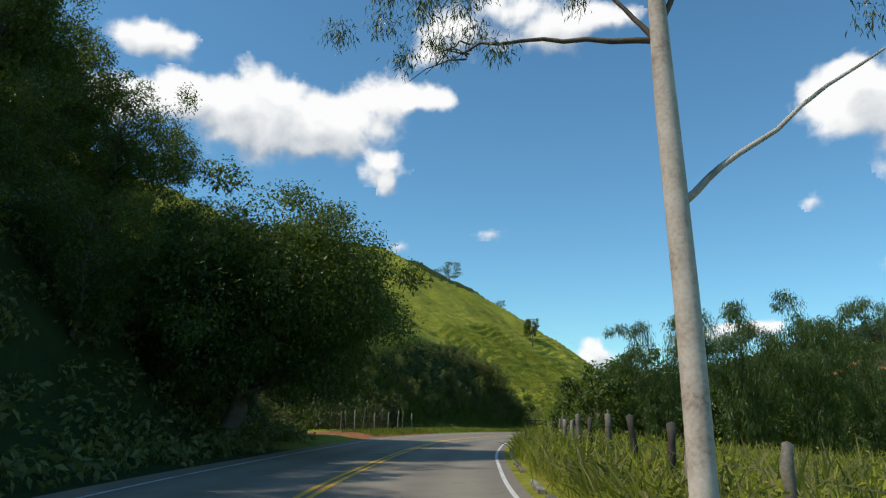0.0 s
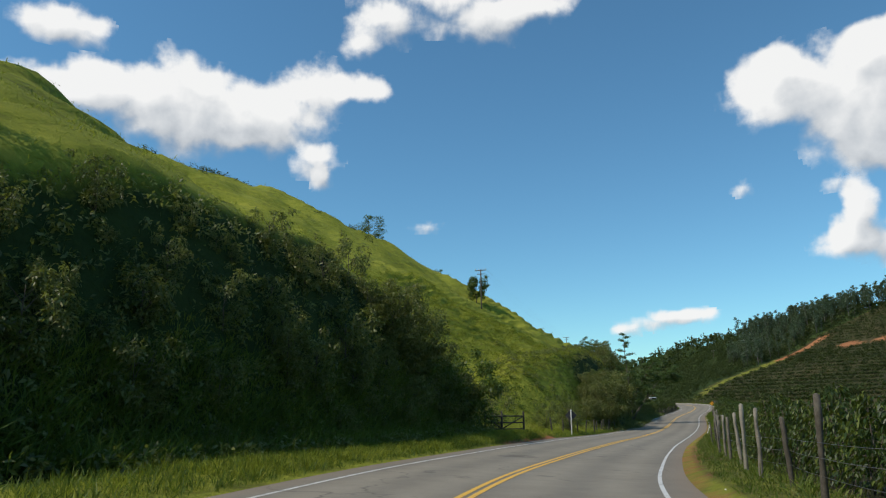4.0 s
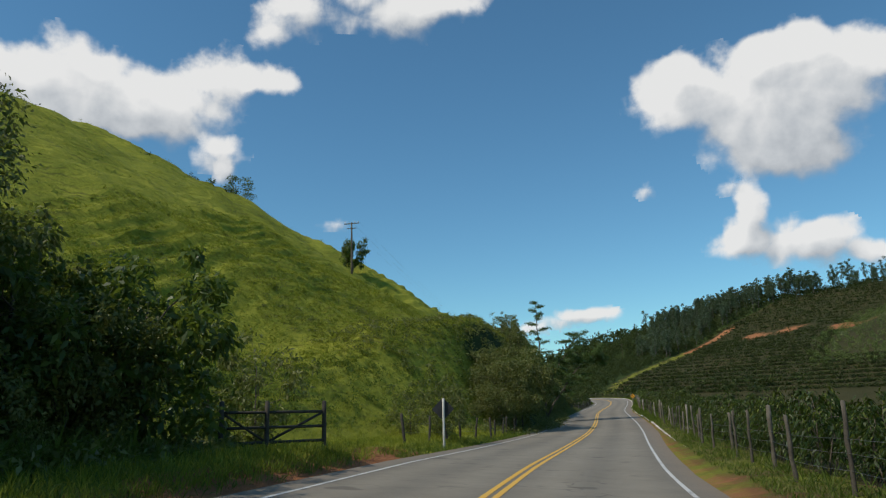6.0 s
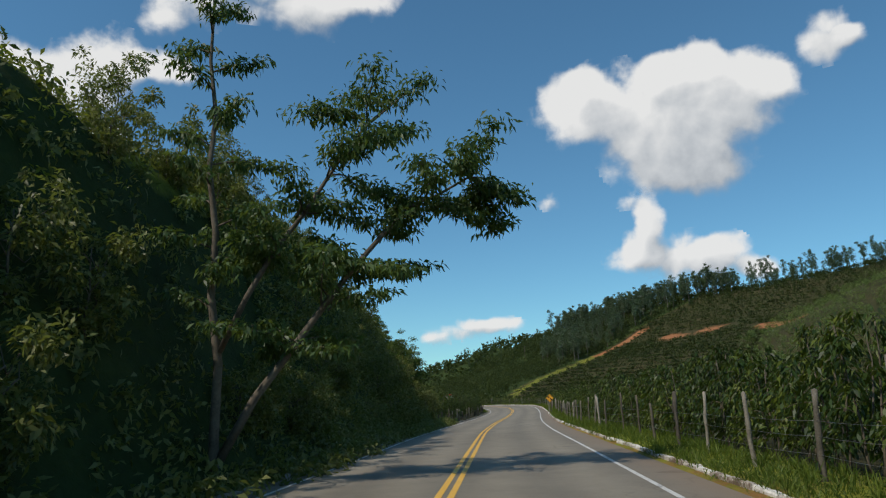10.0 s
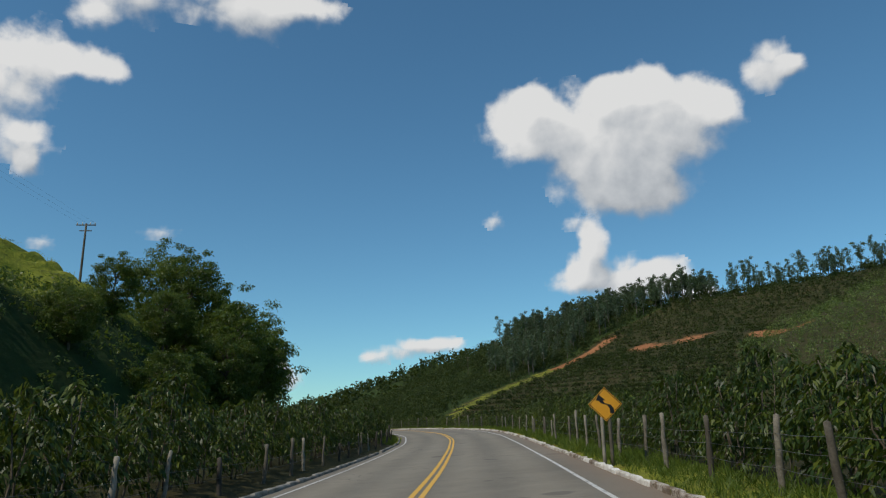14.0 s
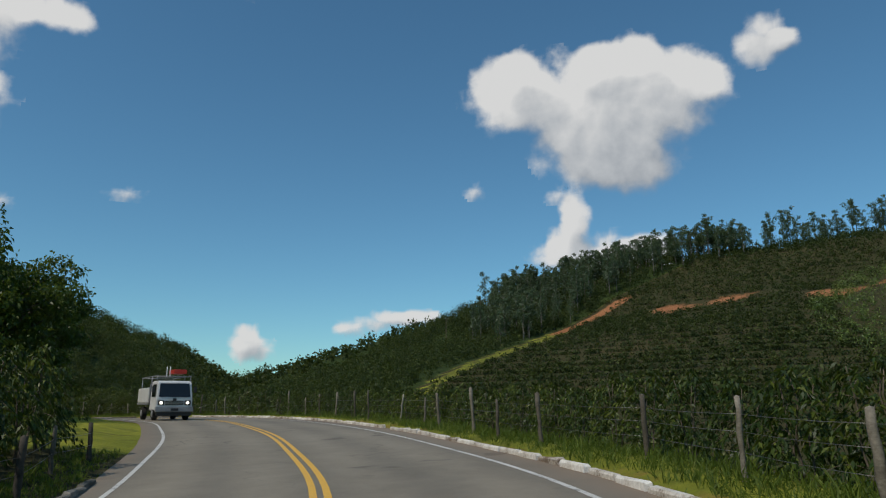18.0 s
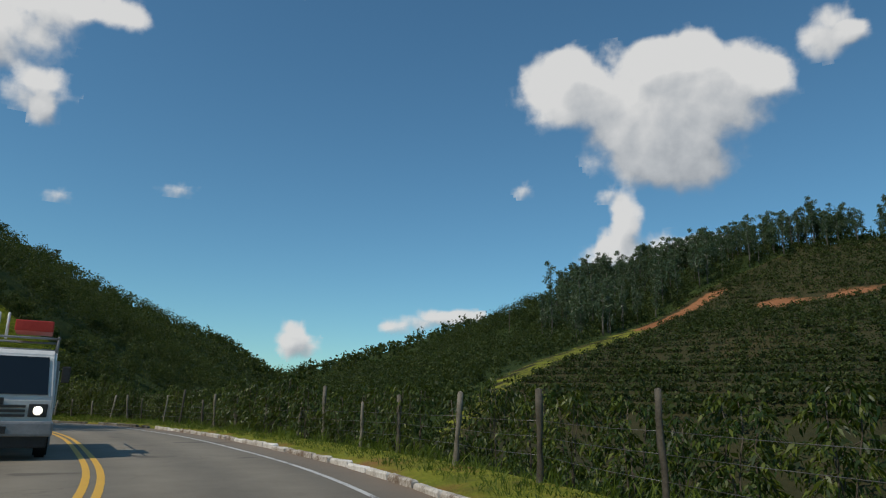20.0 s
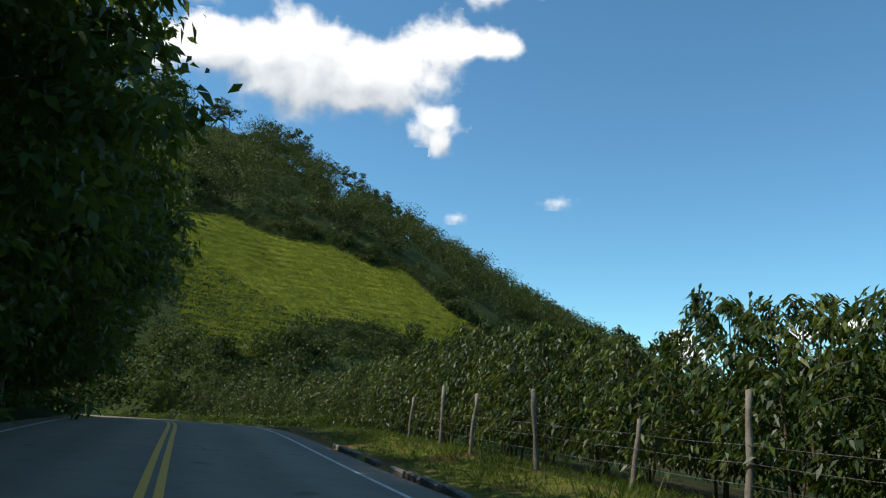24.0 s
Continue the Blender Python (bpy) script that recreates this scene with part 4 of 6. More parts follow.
# dark trees at the hill's foot, left of the coffee, and over the last bend
WOOD_B = [tree_meshes(90 + i, 9.5 + 1.2 * i, 4.0, 36, 330, 0.27, BARK, BROAD, 0.2, 0.12, 0.5, 0.5) for i in range(3)]
r = np.random.default_rng(31)
n_ = 0
for yy, dd, s in [(228, -24, 0.42), (233, -20, 0.45), (237, -26, 0.42), (241, -21, 0.5), (246, -25, 0.5), (250, -20, 0.66), (254, -26, 0.56), (258, -20, 1.0), (263, -25, 0.92), (267, -18, 1.05),
                  (272, -23, 1.0), (276, -18, 1.02), (280, -22, 1.0), (284, -16, 0.95), (288, -19, 0.92), (292, -16, 0.8), (296, -14, 0.7), (269, -28, 0.9)]:
    x, y = beside(yy, dd)
    place_tree("hillside_tree", WOOD_B[n_ % 3], x, y, "dense dark tree at the foot of the hill", "tree", "trees at the hill foot", r.uniform(0, 360), s)
    n_ += 1
WOOD_C = [tree_meshes(94 + i, 10 + i, 4.0, 18, 230, 0.30, BARK, BROAD, 0.2, 0.12, 0.5, 0.85) for i in range(2)]
for yy in np.arange(306, 372, 3.4):
    for dd in (-6.0, -11.0, -17):
        x, y = beside(yy + r.uniform(-1, 1), dd + r.uniform(-0.6, 0.6) - (3.6 if yy < 322 else 0.9 if yy < 330 else 0))
        place_tree("bend_tree", WOOD_B[n_ % 3] if dd > -10 else WOOD_C[n_ % 2], x, y, "tall dark tree shading the road bend", "tree", "trees over the bend", r.uniform(0, 360), r.uniform(0.95, 1.2) * (1.18 if yy < 322 else 1.0 if dd < -10 else 0.95))
        n_ += 1
for yy, dd, s in ((372, 10.5, 0.3), (378, 9.5, 0.35)):
    x, y = beside(yy, dd)
    place_tree("bend_tree", WOOD_B[n_ % 3], x, y, "dark tree beyond the last coffee bushes", "tree", "trees over the bend", r.uniform(0, 360), s)
    n_ += 1
FLAT = [tree_meshes(97 + i, 12.5 + i, 4.6, 13, 260, 0.17, BARK, FEATHER, 0.16, 0.55, 0.35, 0.28, (1.6, -0.6), 1.25) for i in range(2)]
for i, (yy, dd, s) in enumerate(((333.5, -8.0, 1.0), (341, -7.0, 1.0), (352, -6.5, 0.95))):
    x, y = beside(yy, dd)
    place_tree("feathery_tree", FLAT[i % 2], x, y, "feathery spreading tree reaching over the shaded bend", "tree", "feathery trees at the bend", 15 + 20 * i, s)

# ---- coffee ----
def coffee_mesh(seed, h, leaves, leaf=0.20, nb=22, wide=1.0):
    """A coffee bush: thin stems, drooping side branches with paired glossy leaves."""
    r = np.random.default_rng(seed)
    st, lv = [], []
    for k in range(3):
        a = k * 2.1
        st.append(tube(bent((0.08 * math.cos(a), 0.08 * math.sin(a), -0.1), (0.35 * math.cos(a), 0.35 * math.sin(a), h * 0.92), 0, 6, 0.04, r), np.linspace(0.028, 0.010, 6), 5))
    for k in range(nb):
        t = (k + 0.5) / nb
        z = h * (0.16 + 0.80 * t)
        a = k * 2.4 + r.uniform(-0.3, 0.3)
        reach = wide * r.uniform(0.75, 1.15) * np.interp(t, [0, 0.3, 0.75, 1], [0.8, 1.0, 0.85, 0.4])
        b = np.array([0.2 * math.cos(a), 0.2 * math.sin(a), z])
        e = np.array([reach * math.cos(a), reach * math.sin(a), z - 0.18 * reach])
        pts = bent(b, e, 0.16, 7)
        st.append(tube(pts, np.linspace(0.010, 0.004, 7), 4))
        m = leaves // nb
        u = r.uniform(0.1, 1.05, m)
        p = b + (e - b) * u[:, None] + r.normal(size=(m, 3)) * 0.07
        p[:, 2] += 0.16 * 4 * u * (1 - u)
        side = np.array([-math.sin(a), math.cos(a), 0]) * np.where(r.random(m) < 0.5, -1, 1)[:, None]
        way = side * 0.8 + np.array([math.cos(a), math.sin(a), 0]) * 0.5 + np.array([0, 0, -0.75]) + r.normal(size=(m, 3)) * 0.3
        s = leaf * r.uniform(0.65, 1.25, m)
        lv.append(leaf_quads(p, way, s, s * 0.35, 0.25, r))
    return make_mesh("trunk", *joined(st), [BARK], True), make_mesh("foliage", *joined(lv), [COFFEE])


COFFEES = [coffee_mesh(100 + i, 2.25 + 0.12 * i, 1050, 0.165) for i in range(5)] + [coffee_mesh(108 + i, 2.9 + 0.15 * i, 3300, 0.145, 44, 1.35) for i in range(3)]
r = np.random.default_rng(51)


def coffee_bush(x, y, k, size, group):
    ob = new("coffee_bush")
    ob.matrix_world = pose(x, y, float(land(x, y)) - 0.05, 0, 0, r.uniform(0, 360)) @ Matrix.Diagonal((size * r.uniform(0.92, 1.1), size * r.uniform(0.92, 1.1), size * r.uniform(0.9, 1.1), 1))
    part("trunk", COFFEES[k][0], ob)
    part("foliage", COFFEES[k][1], ob)
    tagged(ob, "glossy dark green coffee bush behind the roadside fence", "coffee bush", group)


k_ = 0
yy = 52.0
while yy < 374:
    size = float(np.interp(yy, [52, 100, 122, 138, 240, 258, 275, 300, 312, 318, 322, 335], [0.72, 0.75, 0.8, 1.0, 0.92, 0.66, 0.62, 0.88, 0.9, 0.9, 1.1, 1.15]))
    x, y = beside(yy, (7.2 if yy < 300 else 9.0) + r.uniform(-0.25, 0.35))
    coffee_bush(x, y, k_ % 5 if yy < 319 else 5 + k_ % 3, size, "coffee bushes by the fence")
    k_ += 1
    yy += 1.45 * max(size, 0.85) * r.uniform(0.9, 1.12)
for lo, hi in ((47, 63), (190, 262)):
    yy = lo
    while yy < hi:
        x, y = beside(yy, -6.0 + r.uniform(-0.25, 0.25) - (4.0 if hi < 100 else 0))
        coffee_bush(x, y, k_ % 5, 0.95, "coffee bushes by the far fence")
        k_ += 1
        yy += 1.5 * r.uniform(0.9, 1.1)


def coffee_rows(y0, y1, d0, d1, row, step, size, n, seed, leaf=0.24):
    """Rows of coffee further in, joined."""
    r = np.random.default_rng(seed)
    ps = []
    d = d0
    while (d < d1) if row > 0 else (d > d1):
        ys = np.arange(y0, y1, step)
        ys = ys + r.uniform(-0.3, 0.3, len(ys))
        c = road_cos(ys)
        s = -np.sign(road_x(ys + 1) - road_x(ys - 1)) * np.sqrt(np.maximum(0, 1 - c * c))
        dd = d + r.uniform(-0.3, 0.3, len(ys))
        x, y = road_x(ys) + dd * c, ys + dd * s
        ps.append(np.stack([x, y, land(x, y)], -1))
        d += row
    p = np.concatenate(ps)
    m = len(p)
    q = np.repeat(p, n, 0)
    dirs = unit(r.normal(size=(m * n, 3)))
    sc = size * np.repeat(r.uniform(0.8, 1.15, m), n)[:, None]
    q = q + dirs * np.array([0.85, 0.85, 0.85]) * r.uniform(0.6, 1.05, (m * n, 1)) * sc + np.array([0, 0, 1.25]) * sc
    way = dirs * 0.7 + r.normal(size=(m * n, 3)) * 0.5 + np.array([0, 0, -0.7])
    s = leaf * r.uniform(0.7, 1.3, m * n)
    return leaf_quads(q, way, s, s * 0.45, 0.25, r)


stuff("coffee_field", [coffee_rows(56, 128, 9.4, 26, 2.5, 1.4, 0.74, 170, 1, 0.17), coffee_rows(128, 252, 9.4, 26, 2.5, 1.4, 0.92, 190, 7, 0.18), coffee_rows(100, 262, 26, 60, 2.8, 1.7, 0.95, 70, 2, 0.3)], COFFEE, "rows of coffee bushes on the sloping field", "coffee field")
stuff("coffee_field", [coffee_rows(252, 310, 10, 44, 2.8, 1.5, 0.62, 110, 5, 0.2), coffee_rows(317, 356, 11.3, 22, 2.4, 1.4, 1.12, 280, 6, 0.18)], COFFEE, "rows of coffee bushes beyond the bend", "coffee field")
stuff("coffee_field", [coffee_rows(191, 262, -7.6, -17.5, -2.2, 1.4, 0.95, 180, 3, 0.18), coffee_rows(48, 64, -12, -14, -2.2, 1.4, 0.85, 130, 4, 0.26)], COFFEE, "rows of shaded coffee bushes under the hill", "coffee field")


def contour_rows(n, xr, yr, keep, rise, seed, shift=0.0):
    """Places on terraced rows that follow the hill's contours."""
    r = np.random.default_rng(seed)
    x, y = r.uniform(*xr, n), r.uniform(*yr, n)
    ok = keep(x, y)
    x, y = x[ok], y[ok]
    z = land(x, y)
    gx, gy = land(x + 0.5, y) - land(x - 0.5, y), land(x, y + 0.5) - land(x, y - 0.5)
    g2 = np.maximum(gx * gx + gy * gy, 0.01)
    dz = (np.round(z / rise + shift) - shift) * rise - z
    x, y = x + gx * dz / g2, y + gy * dz / g2
    return np.stack([x, y, land(x, y)], -1)


def lumps(p, rad, n, leaf, width, r, up=0.5, flat=0.8, droop=0.2):
    """Joined leafy lumps, one at each place."""
    m = len(p)
    rad = np.broadcast_to(rad, m)
    d = unit(r.normal(size=(m * n, 3)) + np.array([0, 0, 0.35]))
    rr = np.repeat(rad * r.uniform(0.75, 1.2, m), n)[:, None]
    q = np.repeat(p, n, 0) + d * rr * r.uniform(0.45, 1.05, (m * n, 1)) * np.array([1, 1, flat]) + np.array([0, 0, 1.0]) * rr * up
    s = np.broadcast_to(leaf, m)
    s = np.repeat(s, n) * r.uniform(0.6, 1.35, m * n)
    return leaf_quads(q, d * 0.25 + r.normal(size=(m * n, 3)) * 0.6 + np.array([0, 0, -droop]), s, s * width, 0.15, r, d * 1.3)


def east_face(x, y):
    e = ridge(x, y, RIDGE_EAST, 0.55, 0.30, 46)
    d = (x - road_x(y)) * road_cos(y)
    grassy = (x < 222) & (y > spur_y(x) - 7)
    return (e > 1.0) & (d > 60) & (e < 72) & (scar_mask(x, y) < 0.35) & ~grassy & (ridge(x, y, RIDGE_SPUR, 0.50, 0.40, 20) < e) & (y < spur_y(x) + 4)


r = np.random.default_rng(77)
p = contour_rows(52000, (120, 420), (200, 430), east_face, 1.7, 9)
p[:, :2] += r.normal(size=(len(p), 2)) * 0.25
stuff("hill_coffee", [lumps(p, r.uniform(0.6, 1.0, len(p)), 11, 0.52, 0.6, r, 0.75)], WOODS, "terraced coffee rows following the contours of the hill", "coffee field")
def on_spur(x, y):
    h = ridge(x, y, RIDGE_SPUR, 0.50, 0.40, 20)
    return (h > 3) & (h > ridge(x, y, RIDGE_EAST, 0.55, 0.30, 46) - 1.5)


q = np.stack(np.meshgrid(np.arange(175, 345, 4.0), np.arange(225, 395, 4.2)), -1).reshape(-1, 2)
q = q + r.uniform(-1.6, 1.6, q.shape)
q = q[on_spur(q[:, 0], q[:, 1])]
stuff("spur_coffee", [lumps(np.column_stack([q, land(q[:, 0], q[:, 1])]), r.uniform(1.0, 2.3, len(q)), 90, 0.46, 0.5, r, 0.95, 1.25)], SPURLEAF, "dense coffee bushes covering the rounded spur", "coffee field")


# ---- woods on the hills ----
def wood_places(n, xr, yr, keep, seed):
    r = np.random.default_rng(seed)
    x, y = r.uniform(*xr, n), r.uniform(*yr, n)
    ok = keep(x, y)
    x, y = x[ok], y[ok]
    return np.stack([x, y, land(x, y)], -1)


def in_north(x, y):
    return (ridge(x, y, RIDGE_NORTH, 0.62, 0.60, 130) > -5) & (y > 352) & (patch_mask(x, y) < 0.5) & (np.abs(x - road_x(y)) > 9)


near = wood_places(1900, (-70, 125), (356, 560), in_north, 5)
tall = r.uniform(1.9, 4.3, len(near))
def by_patch(x, y):
    return sum(patch_mask(x + a, y + b) for a, b in ((7, 0), (4, -4), (0, -6), (-5, 5), (-6, 0), (0, 7), (-3, 9), (5, 5))) > 0.5


tall = np.where(by_patch(near[:, 0], near[:, 1]), tall * 0.5, tall)
near[:, 2] += tall * r.uniform(-0.2, 1.3, len(near)) * np.where(by_patch(near[:, 0], near[:, 1]), 0.3, 1.0)
hem = wood_places(9000, (0, 110), (385, 480), lambda x, y: in_north(x, y) & by_patch(x, y), 25)
stuff("forest_hem", [lumps(hem, r.uniform(0.6, 1.2, len(hem)), 60, 0.3, 0.6, r, 0.7, 0.9)], WOODS, "low dark bushes at the forest's edge", "bushes")
back = wood_places(4200, (-160, 200), (400, 860), lambda x, y: in_north(x, y) & ((y > 556) | (x < -70) | (x > 125)), 15)
stuff("forest", [lumps(near, tall, 330, 0.40, 0.75, r, 0.9, 0.85), lumps(back, r.uniform(1.6, 4.2, len(back)), 60, 0.95, 0.8, r, 0.9, 1.1)], WOODS, "dark native forest covering the steep hill", "forest")
EMERGENT = [tree_meshes(300 + i, 9 + i, 3.4, 9, 130, 0.42, BARK, WOODS, 0.16, 0.55, 0.5, 0.32, (0.5, 0.3), 1.2) for i in range(3)]
for i in range(46):
    a, b = [(p, q) for p, q in zip(RIDGE_NORTH[:5], RIDGE_NORTH[1:5])][i % 4]
    u = r.random()
    x, y = a[0] + (b[0] - a[0]) * u + r.normal() * 5, a[1] + (b[1] - a[1]) * u + r.normal() * 5 - 6
    place_tree("forest_tree", EMERGENT[i % 3], x, y, "flat-crowned forest tree standing out on the skyline", "tree", "skyline trees", r.uniform(0, 360), r.uniform(0.7, 1.15))
far = wood_places(5200, (90, 620), (560, 900), lambda x, y: ridge(x, y, RIDGE_FAR, 0.45, 0.3, 90) > 3, 6)
stuff("forest", [lumps(far, r.uniform(1.6, 4.2, len(far)), 24, 2.3, 0.6, r, 0.9, 1.0)], WOODS, "distant wooded hill closing the valley", "forest")
flank = wood_places(7500, (140, 300), (380, 600), lambda x, y: (ridge(x, y, RIDGE_EAST, 0.55, 0.30, 46) > -4) & (y > spur_y(x) + 3), 8)
stuff("forest", [lumps(flank, r.uniform(1.1, 2.6, len(flank)), 60, 0.45, 0.8, r, 0.9, 1.2)], WOODS, "woods on the shaded flank of the coffee hill", "forest")
crest = wood_places(7000, (-80, 60), (60, 292), lambda x, y: (y < 204) & (np.abs(x - np.interp(y, [60, 120, 140, 160, 172, 180, 186, 204], [-66, -40, -34, -26, -20, -10, 2, 8])) < 3.0), 9)
stuff("crest_coffee", [lumps(crest, 0.62, 24, 0.34, 0.5, r, 0.6)], WOODS, "dark band of coffee along the hill crest", "coffee field")
valley = wood_places(500, (150, 260), (300, 470), lambda x, y: (land(x, y) < 4) & (np.abs(x - road_x(y)) > 45), 10)
stuff("valley_trees", [lumps(valley, 2.4, 50, 0.9, 0.55, r, 0.9)], WOODS, "dark trees along the valley floor", "trees")


# eucalyptus plantation along the eastern ridge
def plantation_meshes(seed, h):
    """A slim bare stem with a few rounded clumps high up."""
    r = np.random.default_rng(seed)
    lv = []
    for i in range(11):
        z = h * (0.36 + 0.64 * (i + 0.5) / 11)
        w = np.interp(i, [0, 4, 10], [0.75, 1.35, 0.55]) * r.uniform(0.75, 1.2)
        lv.append(clump((r.normal() * 0.75, r.normal() * 0.75, z), (w, w, 0.85 * w), 46, 0.62, 0.40, r, 0.4, 0.2))
    return make_mesh("trunk", *tube(bent((0, 0, -0.5), (r.normal() * 0.3, 0, h * 0.96), 0, 6, 0.08, r), np.linspace(0.17, 0.04, 6), 6), [EUCBARK], True), make_mesh("crown", *joined(lv), [EUCLEAF])


EUCS = [plantation_meshes(120 + i, 10.5 + 0.9 * i) for i in range(5)]
line = np.array(RIDGE_EAST[:6], float)
under = np.concatenate([np.array(a)[None] + r.normal(size=(90, 3)) * (6, 6, 0) + (np.array(b) - np.array(a))[None] * r.random((90, 1)) for a, b in zip(RIDGE_EAST[:5], RIDGE_EAST[1:6])])
under[:, 2] = land(under[:, 0], under[:, 1])
stuff("ridge_undergrowth", [lumps(under, r.uniform(0.9, 2.2, len(under)), 30, 0.7, 0.55, r, 0.8)], WOODS, "dark undergrowth below the eucalyptus plantation", "bushes")
spots = []
for t in np.sort(np.concatenate([r.uniform(0, 5, 110), np.linspace(0.02, 4.98, 80)] + [c + 0.07 * r.normal(size=9) for c in r.uniform(0, 5, 12)]).clip(0, 4.99)):
    k = min(int(t), 4)
    a = line[k] + (line[k + 1] - line[k]) * (t - k)
    spots.append((a[0] + r.normal() * 5.5, a[1] + r.normal() * 5.5))
p = wood_places(2600, (200, 285), (405, 485), lambda x, y: (ridge(x, y, RIDGE_EAST, 0.55, 0.30, 46) > 15) & (y > spur_y(x) + 3) & ((x - 98.8) * 182.5 > (y - 295.5) * 134.2), 12)
spots += [(q[0], q[1]) for q in p[:230]]
spots = [q for q in spots if (q[0] - 98.8) * 182.5 > (q[1] - 295.5) * 134.2 - 300]
spots.sort(key=lambda q: math.hypot(q[0] - 100, q[1] - 300))
rest = []
for i, (x, y) in enumerate(spots):
    turn, size = r.uniform(0, 360), r.uniform(0.6, 1.12)
    if i < 280:
        place_tree("plantation_eucalyptus", EUCS[i % 5], float(x), float(y), "tall slim eucalyptus with thin crown on the ridge", "tree", "eucalyptus plantation", turn, size)
    else:
        for me in EUCS[i % 5]:
            co, fc = np.empty(len(me.vertices) * 3, np.float32), np.empty(len(me.polygons) * 4, np.int32)
            me.vertices.foreach_get("co", co)
            me.polygons.foreach_get("vertices", fc)
            c, s = math.cos(turn), math.sin(turn)
            co = co.reshape(-1, 3) * size
            rest.append((co @ np.array([[c, s, 0], [-s, c, 0], [0, 0, 1]]) + (x, y, float(land(x, y))), fc.reshape(-1, 4)))
stuff("plantation_wood", rest, EUCLEAF, "eucalyptus plantation standing further along the ridge", "trees")


# ---- scrub on the banks, grass ----
SHRUBS = [tree_meshes(140 + i, 2.2 + 0.4 * i, 1.3, 10, 130, 0.17, BARK, SCRUB, 0.04, 0.05, 0.4, 0.9) for i in range(4)]
r = np.random.default_rng(91)


def shrub_at(yy, dd, size, label="ragged green shrub growing on the road bank"):
    x, y = beside(yy, dd)
    place_tree("shrub", SHRUBS[int(r.integers(4))], x, y, label, "shrub", "shrubs on the banks", r.uniform(0, 360), size, 0.15)


for yy in np.arange(46, 94, 0.8):
    b = float(np.interp(yy, LEFT_Y, BANK_AT))
    for o, s in ((1.3, 0.62), (2.8, 0.45 if yy < 74 else 0.75)):
        if r.random() < 0.75:
            shrub_at(yy + r.uniform(-0.6, 0.6), -(b + o + r.uniform(-0.9, 1.2)), s * r.uniform(0.5, 1.5))
for yy in np.arange(122, 190, 1.15):
    b = float(np.interp(yy, LEFT_Y, BANK_AT))
    for o in (1.6, 4.6):
        if r.random() < 0.7 and (o < 3 or yy > 147):
            shrub_at(yy + r.uniform(-0.6, 0.6), -(b + o + r.uniform(-0.6, 1.0)), r.uniform(0.5, 1.05) * (0.65 if yy < 131 or (yy > 164 and o > 3) else 0.85))
for yy, dd, s in ((98, -8.5, 1.0), (109.5, -5.7, 0.8), (111, -6.2, 0.85), (113, -8.6, 0.8)):
    shrub_at(yy, dd, s, "leafy grey-green shrub beside the road fence")


BIGLEAF = [tree_meshes(150 + i, 3.6 + 0.4 * i, 1.9, 18, 420, 0.125, BARK, SCRUB, 0.06, 0.10, 0.5, 0.9) for i in range(2)]
for i, (yy, dd, s) in enumerate(((126, -6.4, 0.9), (127.6, -6.0, 1.2), (129.5, -5.8, 1.45), (131.5, -6.0, 1.4), (133.4, -6.3, 1.2), (135.5, -6.8, 0.9), (131, -7.6, 1.0),
                                 (88, -9.8, 1.08), (91.5, -9.2, 0.95), (86, -10.2, 0.95))):
    x, y = beside(yy, dd)
    place_tree("big_leaved_shrub", BIGLEAF[i % 2], x, y, "tall shrub with large pale leaves on the bank", "shrub", "big-leaved shrubs", 63 * i, s, 0.15)


def bank_places(y0, y1, n, r, lo=-0.2, hi=1.25):
    y = r.uniform(y0, y1, n)
    b0, bw = np.interp(y, LEFT_Y, BANK_AT), np.interp(y, LEFT_Y, BANK_W)
    d = -(b0 + bw * r.uniform(lo, hi, n))
    c = road_cos(y)
    s = -np.sign(road_x(y + 1) - road_x(y - 1)) * np.sqrt(np.maximum(0, 1 - c * c))
    x, y = road_x(y) + d * c, y + d * s
    return np.stack([x, y, land(x, y)], -1)


stuff("bank_scrub", [lumps(bank_places(40, 98, 2200, r, -0.2, 0.85), 0.42, 26, 0.2, 0.4, r, 0.4), lumps(bank_places(120, 156, 900, r), 0.42, 26, 0.2, 0.4, r, 0.4), lumps(bank_places(154, 195, 3000, r, -0.1, 1.2), 0.45, 30, 0.2, 0.4, r, 0.4),
                     lumps(bank_places(-12, 40, 1300, r, -0.1, 1.4), 0.5, 26, 0.24, 0.45, r, 0.4)], SCRUB, "low tangled scrub covering the cut banks", "scrub")
stuff("bank_scrub", [lumps(bank_places(190, 290, 1400, r), 0.6, 26, 0.28, 0.45, r, 0.4), lumps(bank_places(300, 372, 1700, r, -0.1, 1.5), 0.7, 26, 0.28, 0.45, r, 0.4), lumps(scatter(352, 380, 5.2, 12, 160, r), 0.5, 40, 0.2, 0.45, r, 0.5)], BROAD, "dark undergrowth below the hillside trees", "scrub")

# pasture on the hill: tufts along the cattle steps
def on_pasture(x, y):
    left = (road_x(y) - x) * road_cos(y)
    return (left > np.interp(y, LEFT_Y, BANK_AT) + 0.85 * np.interp(y, LEFT_Y, BANK_W)) & (left < 92)


